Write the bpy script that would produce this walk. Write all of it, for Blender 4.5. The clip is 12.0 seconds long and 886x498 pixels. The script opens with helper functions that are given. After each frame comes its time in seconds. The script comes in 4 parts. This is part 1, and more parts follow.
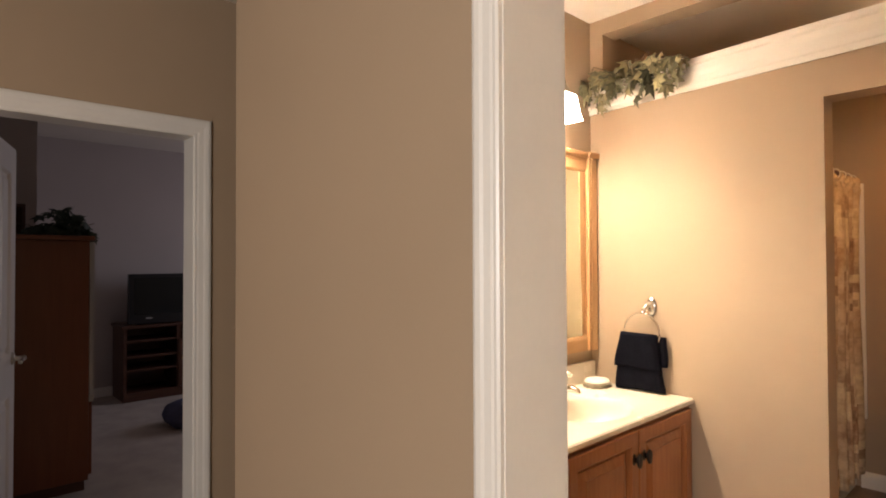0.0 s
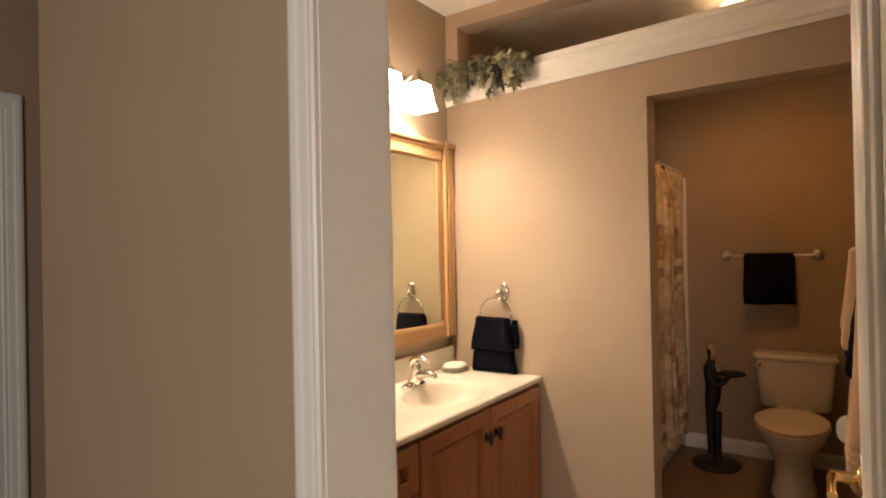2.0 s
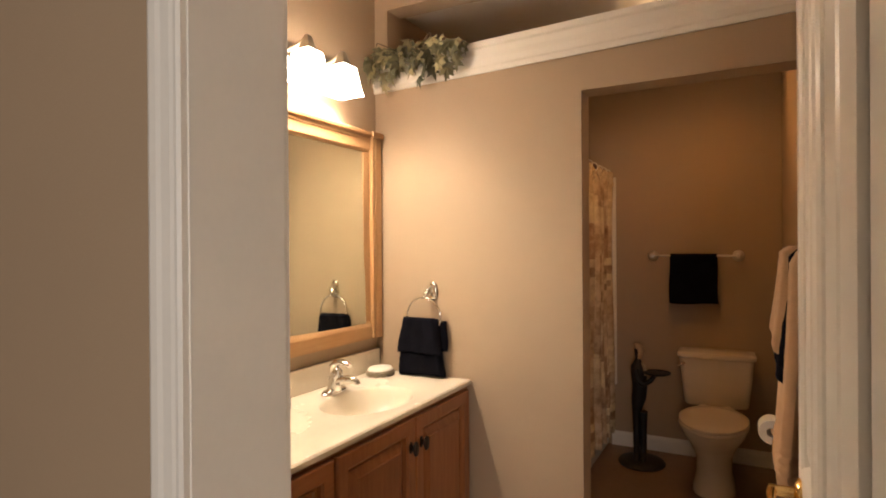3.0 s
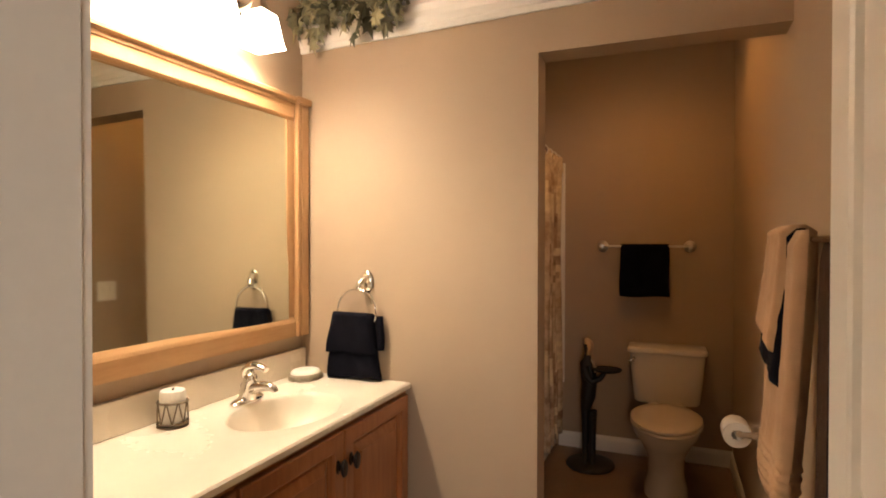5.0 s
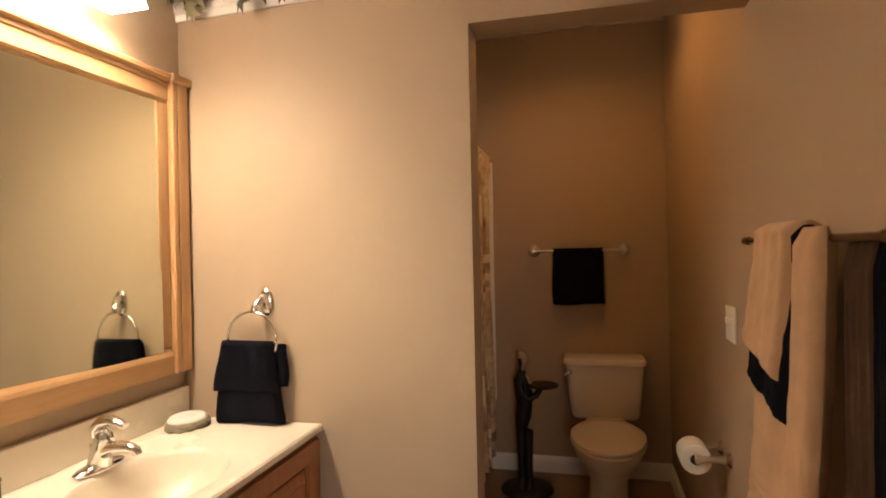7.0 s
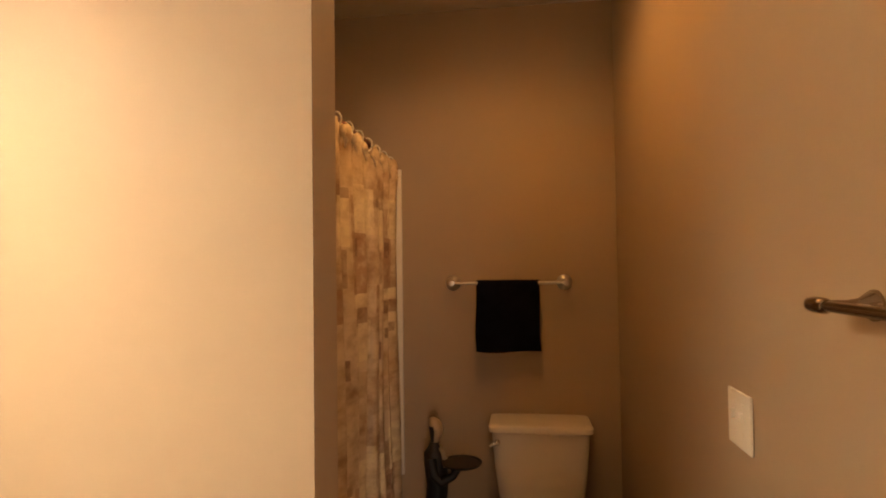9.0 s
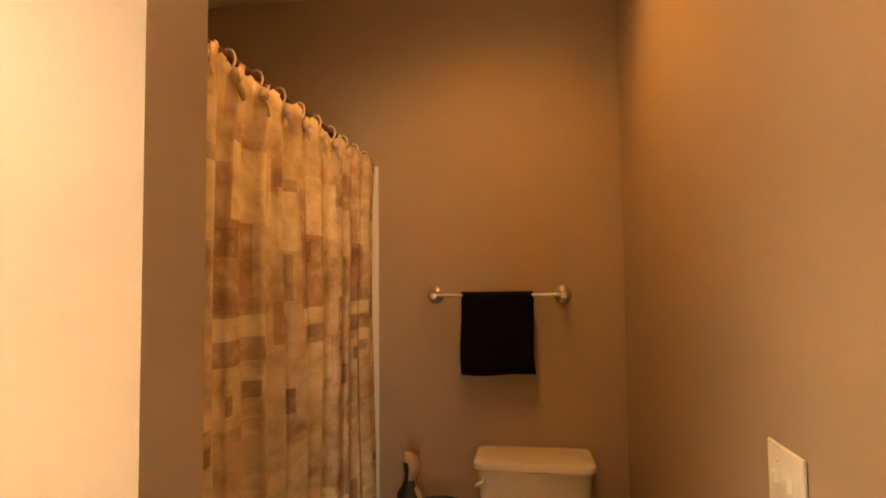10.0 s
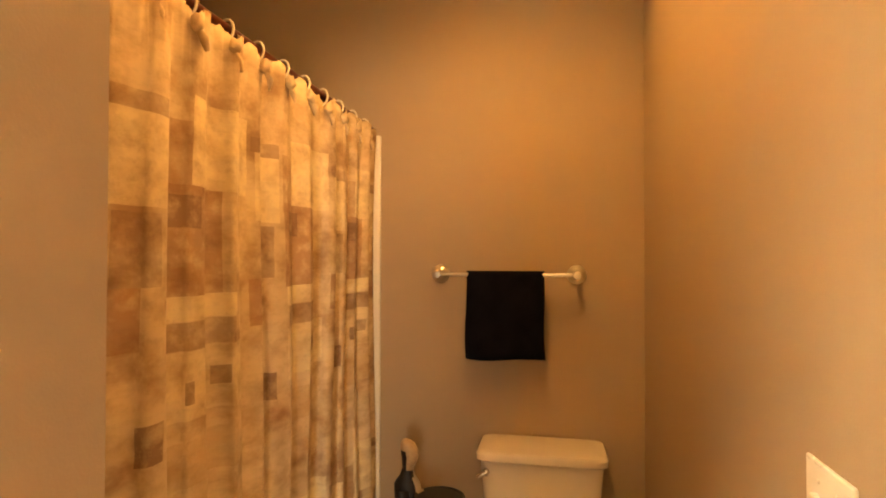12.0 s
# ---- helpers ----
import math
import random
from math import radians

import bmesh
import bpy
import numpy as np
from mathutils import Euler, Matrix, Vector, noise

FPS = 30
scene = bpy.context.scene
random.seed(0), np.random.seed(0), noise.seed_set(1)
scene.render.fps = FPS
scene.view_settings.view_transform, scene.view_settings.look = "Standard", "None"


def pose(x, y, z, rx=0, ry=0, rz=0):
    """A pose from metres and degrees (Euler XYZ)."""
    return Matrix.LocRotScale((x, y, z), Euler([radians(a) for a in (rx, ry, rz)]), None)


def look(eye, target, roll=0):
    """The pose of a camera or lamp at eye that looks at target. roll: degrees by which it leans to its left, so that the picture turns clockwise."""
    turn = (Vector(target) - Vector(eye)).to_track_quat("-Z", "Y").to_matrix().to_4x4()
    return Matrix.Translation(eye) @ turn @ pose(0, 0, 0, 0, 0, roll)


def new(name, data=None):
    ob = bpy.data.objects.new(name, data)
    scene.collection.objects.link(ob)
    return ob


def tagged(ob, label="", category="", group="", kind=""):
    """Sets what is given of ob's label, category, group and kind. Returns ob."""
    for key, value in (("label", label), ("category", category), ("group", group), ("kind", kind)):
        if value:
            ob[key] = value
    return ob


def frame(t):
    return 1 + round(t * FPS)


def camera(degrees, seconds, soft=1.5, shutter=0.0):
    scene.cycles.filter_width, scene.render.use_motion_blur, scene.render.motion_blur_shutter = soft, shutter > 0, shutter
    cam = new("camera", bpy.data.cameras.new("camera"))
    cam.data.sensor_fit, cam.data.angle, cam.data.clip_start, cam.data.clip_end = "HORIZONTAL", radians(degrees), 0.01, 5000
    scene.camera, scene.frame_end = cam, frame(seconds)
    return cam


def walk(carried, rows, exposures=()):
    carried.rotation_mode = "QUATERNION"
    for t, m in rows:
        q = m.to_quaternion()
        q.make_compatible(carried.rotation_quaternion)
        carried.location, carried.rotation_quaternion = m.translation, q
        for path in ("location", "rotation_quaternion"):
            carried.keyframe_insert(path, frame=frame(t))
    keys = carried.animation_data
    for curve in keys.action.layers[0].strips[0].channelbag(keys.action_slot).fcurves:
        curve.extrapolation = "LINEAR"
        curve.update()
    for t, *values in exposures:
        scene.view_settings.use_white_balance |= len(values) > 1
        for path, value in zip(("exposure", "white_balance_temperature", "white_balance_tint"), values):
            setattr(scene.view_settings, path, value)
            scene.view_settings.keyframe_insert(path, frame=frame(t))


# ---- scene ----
cam = camera(76.5, 12.0, soft=1.9)
PATH = [
    (0, (1.652, -2.574, 1.447), (0.178, -1.223, 1.482), -0.2),
    (0.5, (1.691, -2.571, 1.427), (0.251, -1.184, 1.475), -0.4),
    (1, (1.718, -2.565, 1.425), (0.351, -1.105, 1.465), -0.9),
    (1.5, (1.729, -2.537, 1.431), (0.455, -0.995, 1.45), -1.1),
    (2, (1.709, -2.504, 1.421), (0.562, -0.865, 1.43), -1.1),
    (2.5, (1.688, -2.437, 1.425), (0.652, -0.727, 1.421), -0.8),
    (3, (1.649, -2.353, 1.419), (0.702, -0.591, 1.415), -0.4),
    (3.5, (1.616, -2.271, 1.406), (0.741, -0.472, 1.4), -0.0),
    (5.5, (1.476, -2.021, 1.362), (0.742, -0.161, 1.344), -0.0),
    (6, (1.454, -1.992, 1.353), (0.751, -0.12, 1.347), -0.1),
    (6.5, (1.425, -1.887, 1.358), (0.817, 0.018, 1.356), -0.6),
    (7, (1.379, -1.71, 1.377), (0.895, 0.231, 1.379), -1.2),
    (7.5, (1.373, -1.528, 1.398), (1.0, 0.437, 1.412), -1.8),
    (9.5, (1.416, -0.733, 1.448), (1.162, 1.249, 1.529), -0.6),
    (10, (1.48, -0.576, 1.428), (1.176, 1.399, 1.53), -0.6),
    (10.5, (1.515, -0.469, 1.429), (1.165, 1.499, 1.514), 0.1),
    (11, (1.524, -0.426, 1.428), (1.157, 1.539, 1.495), 0.1),
    (11.5, (1.534, -0.418, 1.416), (1.143, 1.543, 1.477), 0.0),
    (12, (1.529, -0.409, 1.422), (1.14, 1.553, 1.45), 0.1),
]
EXPOSURE = [
    (0, 0.44, 6400, 10), (1.0, 0.22, 6400, 10), (2.5, -0.24, 6450, 9), (3.5, -0.18, 6450, 10), (5.5, -0.15, 6450, 9),
    (7.5, -0.17, 6500, 9), (9.5, 0.52, 7700, 9), (10.5, 1.08, 8100, 9), (12, 1.52, 7950, 0)]
walk(cam, [(t, look(eye, target, roll)) for t, eye, target, roll in PATH], EXPOSURE)

# ---- world, lights, exposure ----
world = bpy.data.worlds.new("world")
scene.world = world
world.use_nodes = True
wn = world.node_tree.nodes
wl = world.node_tree.links
sky = wn.new("ShaderNodeTexSky")
sky.sky_type = "NISHITA"
sky.sun_disc = False
sky.sun_elevation = radians(30)
sky.sun_rotation = radians(200)
wl.new(sky.outputs["Color"], wn["Background"].inputs["Color"])
wn["Background"].inputs["Strength"].default_value = 0.08

WARM = (1.0, 0.835, 0.665)


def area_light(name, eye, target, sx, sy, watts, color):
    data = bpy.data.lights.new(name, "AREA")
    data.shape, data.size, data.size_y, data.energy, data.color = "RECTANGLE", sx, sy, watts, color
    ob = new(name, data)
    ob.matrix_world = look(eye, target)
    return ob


def point_light(name, place, watts, color, radius):
    data = bpy.data.lights.new(name, "POINT")
    data.energy, data.color, data.shadow_soft_size = watts, color, radius
    ob = new(name, data)
    ob.location = place
    return ob


SHADE_Y = (-0.42, -0.64, -0.86, -1.08)
SHADE_X, SHADE_Z = 0.125, 2.165
for sy in SHADE_Y:
    point_light("vanity_bulb", (SHADE_X, sy, SHADE_Z - 0.036), 18.0, WARM, 0.028)
for by, watts in ((0.68, 4.5), (0.98, 5.5)):
    point_light("ceiling_bulb", (1.315, by, 2.628), watts, (1.0, 0.48, 0.135), 0.03)
# lamps standing in window openings; the hall one is added fill, its window assumed
area_light("hall_fill_light", (2.6, -5.42, 1.6), (1.6, -2.6, 1.5), 1.2, 1.2, 66, (1.0, 0.93, 0.87))
# daylight for the bedroom, from a window out of view
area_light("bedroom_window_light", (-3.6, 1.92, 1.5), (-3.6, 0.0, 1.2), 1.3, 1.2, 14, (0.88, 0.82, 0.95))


# ---- materials ----
def material(name, color, rough=0.5, metal=0.0, var=0.06, scale=3.0, fine=120.0, bump=0.05, stretch=(1, 1, 1), dark=None, spec=0.5, sheen=0.0):
    m = bpy.data.materials.new(name)
    m.use_nodes = True
    n, l = m.node_tree.nodes, m.node_tree.links
    b = n["Principled BSDF"]
    co = n.new("ShaderNodeTexCoord")
    mp = n.new("ShaderNodeMapping")
    mp.inputs["Scale"].default_value = stretch
    l.new(co.outputs["Object"], mp.inputs["Vector"])
    big = n.new("ShaderNodeTexNoise")
    big.inputs["Scale"].default_value, big.inputs["Detail"].default_value = scale, 5
    small = n.new("ShaderNodeTexNoise")
    small.inputs["Scale"].default_value, small.inputs["Detail"].default_value = fine, 3
    l.new(mp.outputs[0], big.inputs["Vector"])
    l.new(mp.outputs[0], small.inputs["Vector"])
    add = n.new("ShaderNodeMath")
    add.operation = "MULTIPLY_ADD"
    add.inputs[1].default_value = 0.35
    l.new(small.outputs["Fac"], add.inputs[0])
    l.new(big.outputs["Fac"], add.inputs[2])
    ramp = n.new("ShaderNodeValToRGB")
    lo = dark if dark else tuple(c * (1 - var) for c in color)
    hi = color if dark else tuple(min(1, c * (1 + var)) for c in color)
    ramp.color_ramp.elements[0].position, ramp.color_ramp.elements[1].position = 0.45, 0.9
    ramp.color_ramp.elements[0].color = (*lo, 1)
    ramp.color_ramp.elements[1].color = (*hi, 1)
    l.new(add.outputs[0], ramp.inputs[0])
    l.new(ramp.outputs[0], b.inputs["Base Color"])
    rr = n.new("ShaderNodeMapRange")
    rr.inputs["To Min"].default_value, rr.inputs["To Max"].default_value = max(0.0, rough - 0.06), min(1, rough + 0.06)
    l.new(big.outputs["Fac"], rr.inputs["Value"])
    l.new(rr.outputs[0], b.inputs["Roughness"])
    b.inputs["Metallic"].default_value = metal
    b.inputs["Specular IOR Level"].default_value = spec
    b.inputs["Sheen Weight"].default_value = sheen
    if bump:
        bp = n.new("ShaderNodeBump")
        bp.inputs["Strength"].default_value, bp.inputs["Distance"].default_value = bump, 0.002
        l.new(small.outputs["Fac"], bp.inputs["Height"])
        l.new(bp.outputs[0], b.inputs["Normal"])
    return m


WALL = material("wall_paint", (0.405, 0.302, 0.206), 0.55, var=0.03, scale=2, fine=260, bump=0.12, spec=0.3)
BEDWALL = material("bedroom_paint", (0.47, 0.42, 0.40), 0.6, var=0.03, scale=2, fine=260, bump=0.1, spec=0.3)
CEIL = material("ceiling_paint", (0.72, 0.67, 0.59), 0.8, var=0.03, scale=3, fine=150, bump=0.2, spec=0.2)
TRIM = material("trim_paint", (0.79, 0.76, 0.71), 0.32, var=0.03, scale=4, fine=90, bump=0.03)
OAK_Z = material("maple_upright", (0.53, 0.315, 0.15), 0.36, scale=5, fine=60, bump=0.06, stretch=(9, 9, 0.8), dark=(0.43, 0.235, 0.10))
OAK_Y = material("maple_level", (0.53, 0.315, 0.15), 0.36, scale=5, fine=60, bump=0.06, stretch=(9, 0.8, 9), dark=(0.43, 0.235, 0.10))
CAB_Z = material("stained_maple_upright", (0.37, 0.152, 0.054), 0.32, scale=5, fine=60, bump=0.06, stretch=(9, 9, 0.8), dark=(0.27, 0.096, 0.030))
CAB_Y = material("stained_maple_level", (0.37, 0.152, 0.054), 0.32, scale=5, fine=60, bump=0.06, stretch=(9, 0.8, 9), dark=(0.27, 0.096, 0.030))
MARBLE = material("cultured_marble", (0.78, 0.70, 0.57), 0.26, var=0.03, scale=4, fine=30, bump=0.0)
CHROME = material("chrome", (0.83, 0.82, 0.80), 0.08, metal=1, var=0.02, bump=0.0)
NICKEL = material("brushed_nickel", (0.55, 0.50, 0.43), 0.28, metal=1, var=0.05, bump=0.02)
SATIN = material("satin_nickel", (0.66, 0.61, 0.54), 0.30, metal=1, var=0.04, bump=0.02)
BRASS = material("polished_brass", (0.85, 0.60, 0.26), 0.14, metal=1, var=0.05, bump=0.0)
BRONZE = material("dark_bronze", (0.035, 0.026, 0.02), 0.35, metal=0.6, var=0.2, bump=0.05)
GLASS = material("mirror_silver", (0.80, 0.82, 0.70), 0.012, metal=1, var=0.0, bump=0.0)
SHINE = material("polished_dark_nickel", (0.30, 0.235, 0.18), 0.16, metal=1, var=0.1, bump=0.01)
NAVY = material("navy_terry", (0.0058, 0.0060, 0.0095), 0.97, var=0.25, scale=14, fine=420, bump=0.9, spec=0.04)
BEIGE = material("beige_terry", (0.44, 0.275, 0.16), 0.95, var=0.1, scale=14, fine=420, bump=0.9, sheen=0.1, spec=0.1)
BROWN = material("brown_terry", (0.055, 0.030, 0.018), 0.95, var=0.15, scale=14, fine=420, bump=0.9, spec=0.1)
PORC = material("bone_porcelain", (0.80, 0.72, 0.60), 0.1, var=0.02, scale=4, fine=30, bump=0.0)
SEAT = material("bone_plastic", (0.76, 0.66, 0.53), 0.22, var=0.02, scale=4, fine=30, bump=0.0)
PAPER = material("tissue_paper", (0.82, 0.79, 0.74), 0.95, var=0.04, scale=20, fine=200, bump=0.2)
PLASTIC = material("almond_plastic", (0.80, 0.75, 0.66), 0.3, var=0.02, bump=0.0)
BLACK = material("black_enamel", (0.010, 0.009, 0.009), 0.55, var=0.3, scale=9, fine=80, bump=0.05)
STATUE_HEAD = material("statue_skin_paint", (0.48, 0.34, 0.21), 0.5, var=0.2, scale=20, bump=0.05)
STATUE_SHIRT = material("statue_shirt_paint", (0.46, 0.38, 0.28), 0.5, var=0.15, scale=20, bump=0.05)
ROD = material("rod_bronze", (0.13, 0.030, 0.018), 0.35, metal=0.5, var=0.2, bump=0.02)
RINGW = material("ring_plastic", (0.75, 0.68, 0.55), 0.4, var=0.05, bump=0.0)
SOAPW = material("white_wax", (0.82, 0.78, 0.70), 0.5, var=0.05, scale=30, bump=0.1)
WEAVE = material("woven_straw", (0.30, 0.25, 0.17), 0.5, var=0.3, scale=60, fine=200, bump=0.3)
TWIG = material("woven_metal", (0.16, 0.12, 0.075), 0.45, metal=0.5, var=0.35, scale=60, fine=200, bump=0.3)
VINYL = material("floor_vinyl", (0.25, 0.155, 0.09), 0.42, scale=3, fine=40, bump=0.1, dark=(0.17, 0.10, 0.055))
CARPET = material("carpet", (0.42, 0.365, 0.32), 0.98, var=0.12, scale=6, fine=300, bump=1.0, spec=0.05)
ARMOIRE = material("armoire_cherry", (0.195, 0.064, 0.026), 0.35, scale=5, fine=50, bump=0.05, stretch=(9, 9, 0.8), dark=(0.17, 0.05, 0.02))
DARKWOOD = material("dark_wood", (0.10, 0.04, 0.022), 0.4, scale=5, fine=50, bump=0.05, stretch=(9, 0.8, 9), dark=(0.06, 0.022, 0.012))
TVBLACK = material("tv_plastic", (0.012, 0.012, 0.013), 0.4, var=0.1, bump=0.05)
SCREEN = material("tv_screen", (0.014, 0.017, 0.018), 0.08, var=0.05, bump=0.0)
# silver plastic of the badge; also colours the armoire's painted edge highlight
SILVER_AND_GLINT = material("silver_plastic_and_glint", (0.45, 0.44, 0.43), 0.35, metal=0.4, var=0.05, bump=0.0)
BLUE = material("blue_fleece", (0.070, 0.075, 0.14), 0.95, var=0.2, scale=9, fine=200, bump=0.6)
TUBW = material("tub_acrylic", (0.82, 0.77, 0.68), 0.15, var=0.02, bump=0.0)


def emissive(name, color, strength, base):
    m = material(name, base, 0.35, var=0.02, bump=0.0)
    b = m.node_tree.nodes["Principled BSDF"]
    b.inputs["Emission Color"].default_value = (*color, 1)
    b.inputs["Emission Strength"].default_value = strength
    return m


SHADE = emissive("lit_frosted_glass", (1.0, 0.82, 0.64), 23.0, (0.9, 0.86, 0.78))
DOME = emissive("dim_alabaster_glass", (1.0, 0.66, 0.36), 4.5, (0.85, 0.75, 0.6))


def leaf_material(name, lo, hi):
    m = bpy.data.materials.new(name)
    m.use_nodes = True
    n, l = m.node_tree.nodes, m.node_tree.links
    b = n["Principled BSDF"]
    info = n.new("ShaderNodeObjectInfo")
    ramp = n.new("ShaderNodeValToRGB")
    ramp.color_ramp.elements[0].color, ramp.color_ramp.elements[1].color = (*lo, 1), (*hi, 1)
    noi = n.new("ShaderNodeTexNoise")
    noi.inputs["Scale"].default_value = 60
    mix = n.new("ShaderNodeMixRGB")
    mix.blend_type = "MULTIPLY"
    mix.inputs[0].default_value = 0.5
    l.new(info.outputs["Random"], ramp.inputs[0])
    l.new(ramp.outputs[0], mix.inputs[1])
    l.new(noi.outputs["Fac"], mix.inputs[2])
    l.new(mix.outputs[0], b.inputs["Base Color"])
    b.inputs["Roughness"].default_value = 0.55
    return m


LEAF = leaf_material("ivy_leaf", (0.040, 0.044, 0.020), (0.40, 0.36, 0.20))
DARKLEAF = leaf_material("dark_ivy_leaf", (0.02, 0.04, 0.025), (0.06, 0.09, 0.06))
STEM = material("ivy_stem", (0.10, 0.07, 0.035), 0.8, var=0.2, bump=0.1)


def curtain_material():
    m = bpy.data.materials.new("printed_curtain")
    m.use_nodes = True
    n, l = m.node_tree.nodes, m.node_tree.links
    b = n["Principled BSDF"]
    uv = n.new("ShaderNodeUVMap")
    uv.uv_map = "cloth"
    warp = n.new("ShaderNodeTexNoise")
    warp.inputs["Scale"].default_value, warp.inputs["Detail"].default_value = 14.0, 4
    l.new(uv.outputs[0], warp.inputs["Vector"])
    vec = n.new("ShaderNodeVectorMath")
    vec.operation = "MULTIPLY_ADD"
    vec.inputs[1].default_value = (0.009, 0.007, 0.0)
    l.new(warp.outputs["Color"], vec.inputs[0])
    l.new(uv.outputs[0], vec.inputs[2])
    sep = n.new("ShaderNodeSeparateXYZ")
    l.new(vec.outputs[0], sep.inputs[0])

    def op(kind, a, b):
        q = n.new("ShaderNodeMath")
        q.operation = kind
        for k, v in enumerate((a, b)):
            if isinstance(v, (int, float)):
                q.inputs[k].default_value = v
            else:
                l.new(v, q.inputs[k])
        return q.outputs[0]

    def chance(a, b):
        w = n.new("ShaderNodeTexWhiteNoise")
        w.noise_dimensions = "2D"
        c = n.new("ShaderNodeCombineXYZ")
        for k, v in enumerate((a, b)):
            if isinstance(v, (int, float)):
                c.inputs[k].default_value = v
            else:
                l.new(v, c.inputs[k])
        l.new(c.outputs[0], w.inputs["Vector"])
        return w.outputs["Value"]

    def blocks(sx, sy, seed):
        """One chance value for each printed scrap: columns of scraps, each column shifted and stretched by its own."""
        col = op("FLOOR", op("MULTIPLY_ADD", sep.outputs[0], sx), 0)
        rate = op("MULTIPLY", op("ADD", chance(col, seed), 0.6), sy)
        row = op("FLOOR", op("ADD", op("MULTIPLY", sep.outputs[1], rate), op("MULTIPLY", chance(col, seed + 3.3), 7.0)), 0)
        return chance(op("ADD", col, seed * 3.7), row)

    def ramp(fac, stops, hard=False):
        q = n.new("ShaderNodeValToRGB")
        q.color_ramp.interpolation = "CONSTANT" if hard else "LINEAR"
        while len(q.color_ramp.elements) < len(stops):
            q.color_ramp.elements.new(0.5)
        for e, (p, c) in zip(q.color_ramp.elements, stops):
            e.position, e.color = p, (*c, 1)
        l.new(fac, q.inputs[0])
        return q.outputs[0]

    def noise(scale, detail, rough=0.6):
        q = n.new("ShaderNodeTexNoise")
        q.inputs["Scale"].default_value, q.inputs["Detail"].default_value, q.inputs["Roughness"].default_value = scale, detail, rough
        l.new(uv.outputs[0], q.inputs["Vector"])
        return q.outputs["Fac"]

    def mix(fac, one, two, kind="MIX"):
        q = n.new("ShaderNodeMixRGB")
        q.blend_type = kind
        for k, v in enumerate((fac, one, two)):
            if isinstance(v, float):
                q.inputs[k].default_value = v
            elif isinstance(v, tuple):
                q.inputs[k].default_value = (*v, 1)
            else:
                l.new(v, q.inputs[k])
        return q.outputs[0]

    # watercolour ground, then the scraps of one printed repeat, 0.45 m wide
    CREAM, TAN, RUST, UMBER = (0.80, 0.68, 0.45), (0.60, 0.45, 0.28), (0.40, 0.24, 0.145), (0.25, 0.15, 0.10)
    across = op("FRACT", op("SUBTRACT", op("MULTIPLY", sep.outputs[0], 1.969), 0.760), 0)
    high = op("ADD", op("FRACT", op("SUBTRACT", op("MULTIPLY", sep.outputs[1], 1.0217), 0.82), 0), 0.95)
    paint = ramp(noise(5.5, 5), [(0.34, (0.44, 0.31, 0.20)), (0.46, (0.60, 0.46, 0.30)), (0.60, (0.70, 0.56, 0.38))])
    ragged = noise(26, 4)
    scraps = (
        (0.02, 0.30, 1.53, 1.68, RUST, 0.55), (0.22, 0.70, 1.555, 1.735, CREAM, 0.9), (0.74, 1.0, 1.50, 1.665, CREAM, 0.8),
        (0.72, 1.0, 1.665, 1.70, UMBER, 0.45), (0.03, 0.46, 1.335, 1.555, RUST, 0.75), (0.09, 0.28, 1.47, 1.535, UMBER, 0.65),
        (0.78, 0.97, 1.36, 1.49, UMBER, 0.5), (0.04, 0.56, 1.285, 1.335, CREAM, 0.95), (0.06, 0.53, 1.228, 1.283, UMBER, 0.5),
        (0.04, 0.66, 1.09, 1.226, CREAM, 0.6), (0.71, 0.88, 1.25, 1.36, RUST, 0.8), (0.86, 0.98, 1.05, 1.12, UMBER, 0.8),
        (0.20, 0.25, 1.12, 1.165, UMBER, 0.7), (0.42, 0.49, 1.14, 1.18, UMBER, 0.6), (0.10, 0.55, 0.96, 1.05, TAN, 0.9))
    for a0, a1, z0, z1, tint, power in scraps:
        inside = op("MULTIPLY", op("LESS_THAN", op("ABSOLUTE", op("SUBTRACT", across, (a0 + a1) / 2), 0), (a1 - a0) / 2),
                    op("LESS_THAN", op("ABSOLUTE", op("SUBTRACT", high, (z0 + z1) / 2), 0), (z1 - z0) / 2))
        worn = op("MULTIPLY", inside, op("MULTIPLY", op("MINIMUM", op("MAXIMUM", op("SUBTRACT", op("MULTIPLY", ragged, 3.4), 0.80), 0.42), 1.0), power * 1.08))
        paint = mix(worn, paint, tint)
    # faint lines of script and water stains
    lines = op("LESS_THAN", op("FRACT", op("MULTIPLY", sep.outputs[1], 46.0), 0), 0.34)
    script = op("MULTIPLY", lines, op("GREATER_THAN", noise(60, 2), 0.52))
    paint = mix(op("MULTIPLY", script, 0.09), paint, (0.30, 0.20, 0.13))
    paint = mix(0.85, paint, ramp(noise(11, 8), [(0.36, (0.70, 0.62, 0.56)), (0.56, (1, 1, 1))]), "MULTIPLY")
    paint = mix(0.12, paint, ramp(blocks(9.0, 9.0, 7.1), [(0.0, (1, 1, 1)), (0.66, (0.80, 0.74, 0.68)), (0.78, (1, 0.98, 0.93))], True), "MULTIPLY")
    l.new(paint, b.inputs["Base Color"])
    b.inputs["Roughness"].default_value = 0.85
    weave = n.new("ShaderNodeTexNoise")
    weave.inputs["Scale"].default_value = 500
    l.new(uv.outputs[0], weave.inputs["Vector"])
    bp = n.new("ShaderNodeBump")
    bp.inputs["Strength"].default_value, bp.inputs["Distance"].default_value = 0.2, 0.001
    l.new(weave.outputs["Fac"], bp.inputs["Height"])
    l.new(bp.outputs[0], b.inputs["Normal"])
    return m


CURTAIN = curtain_material()
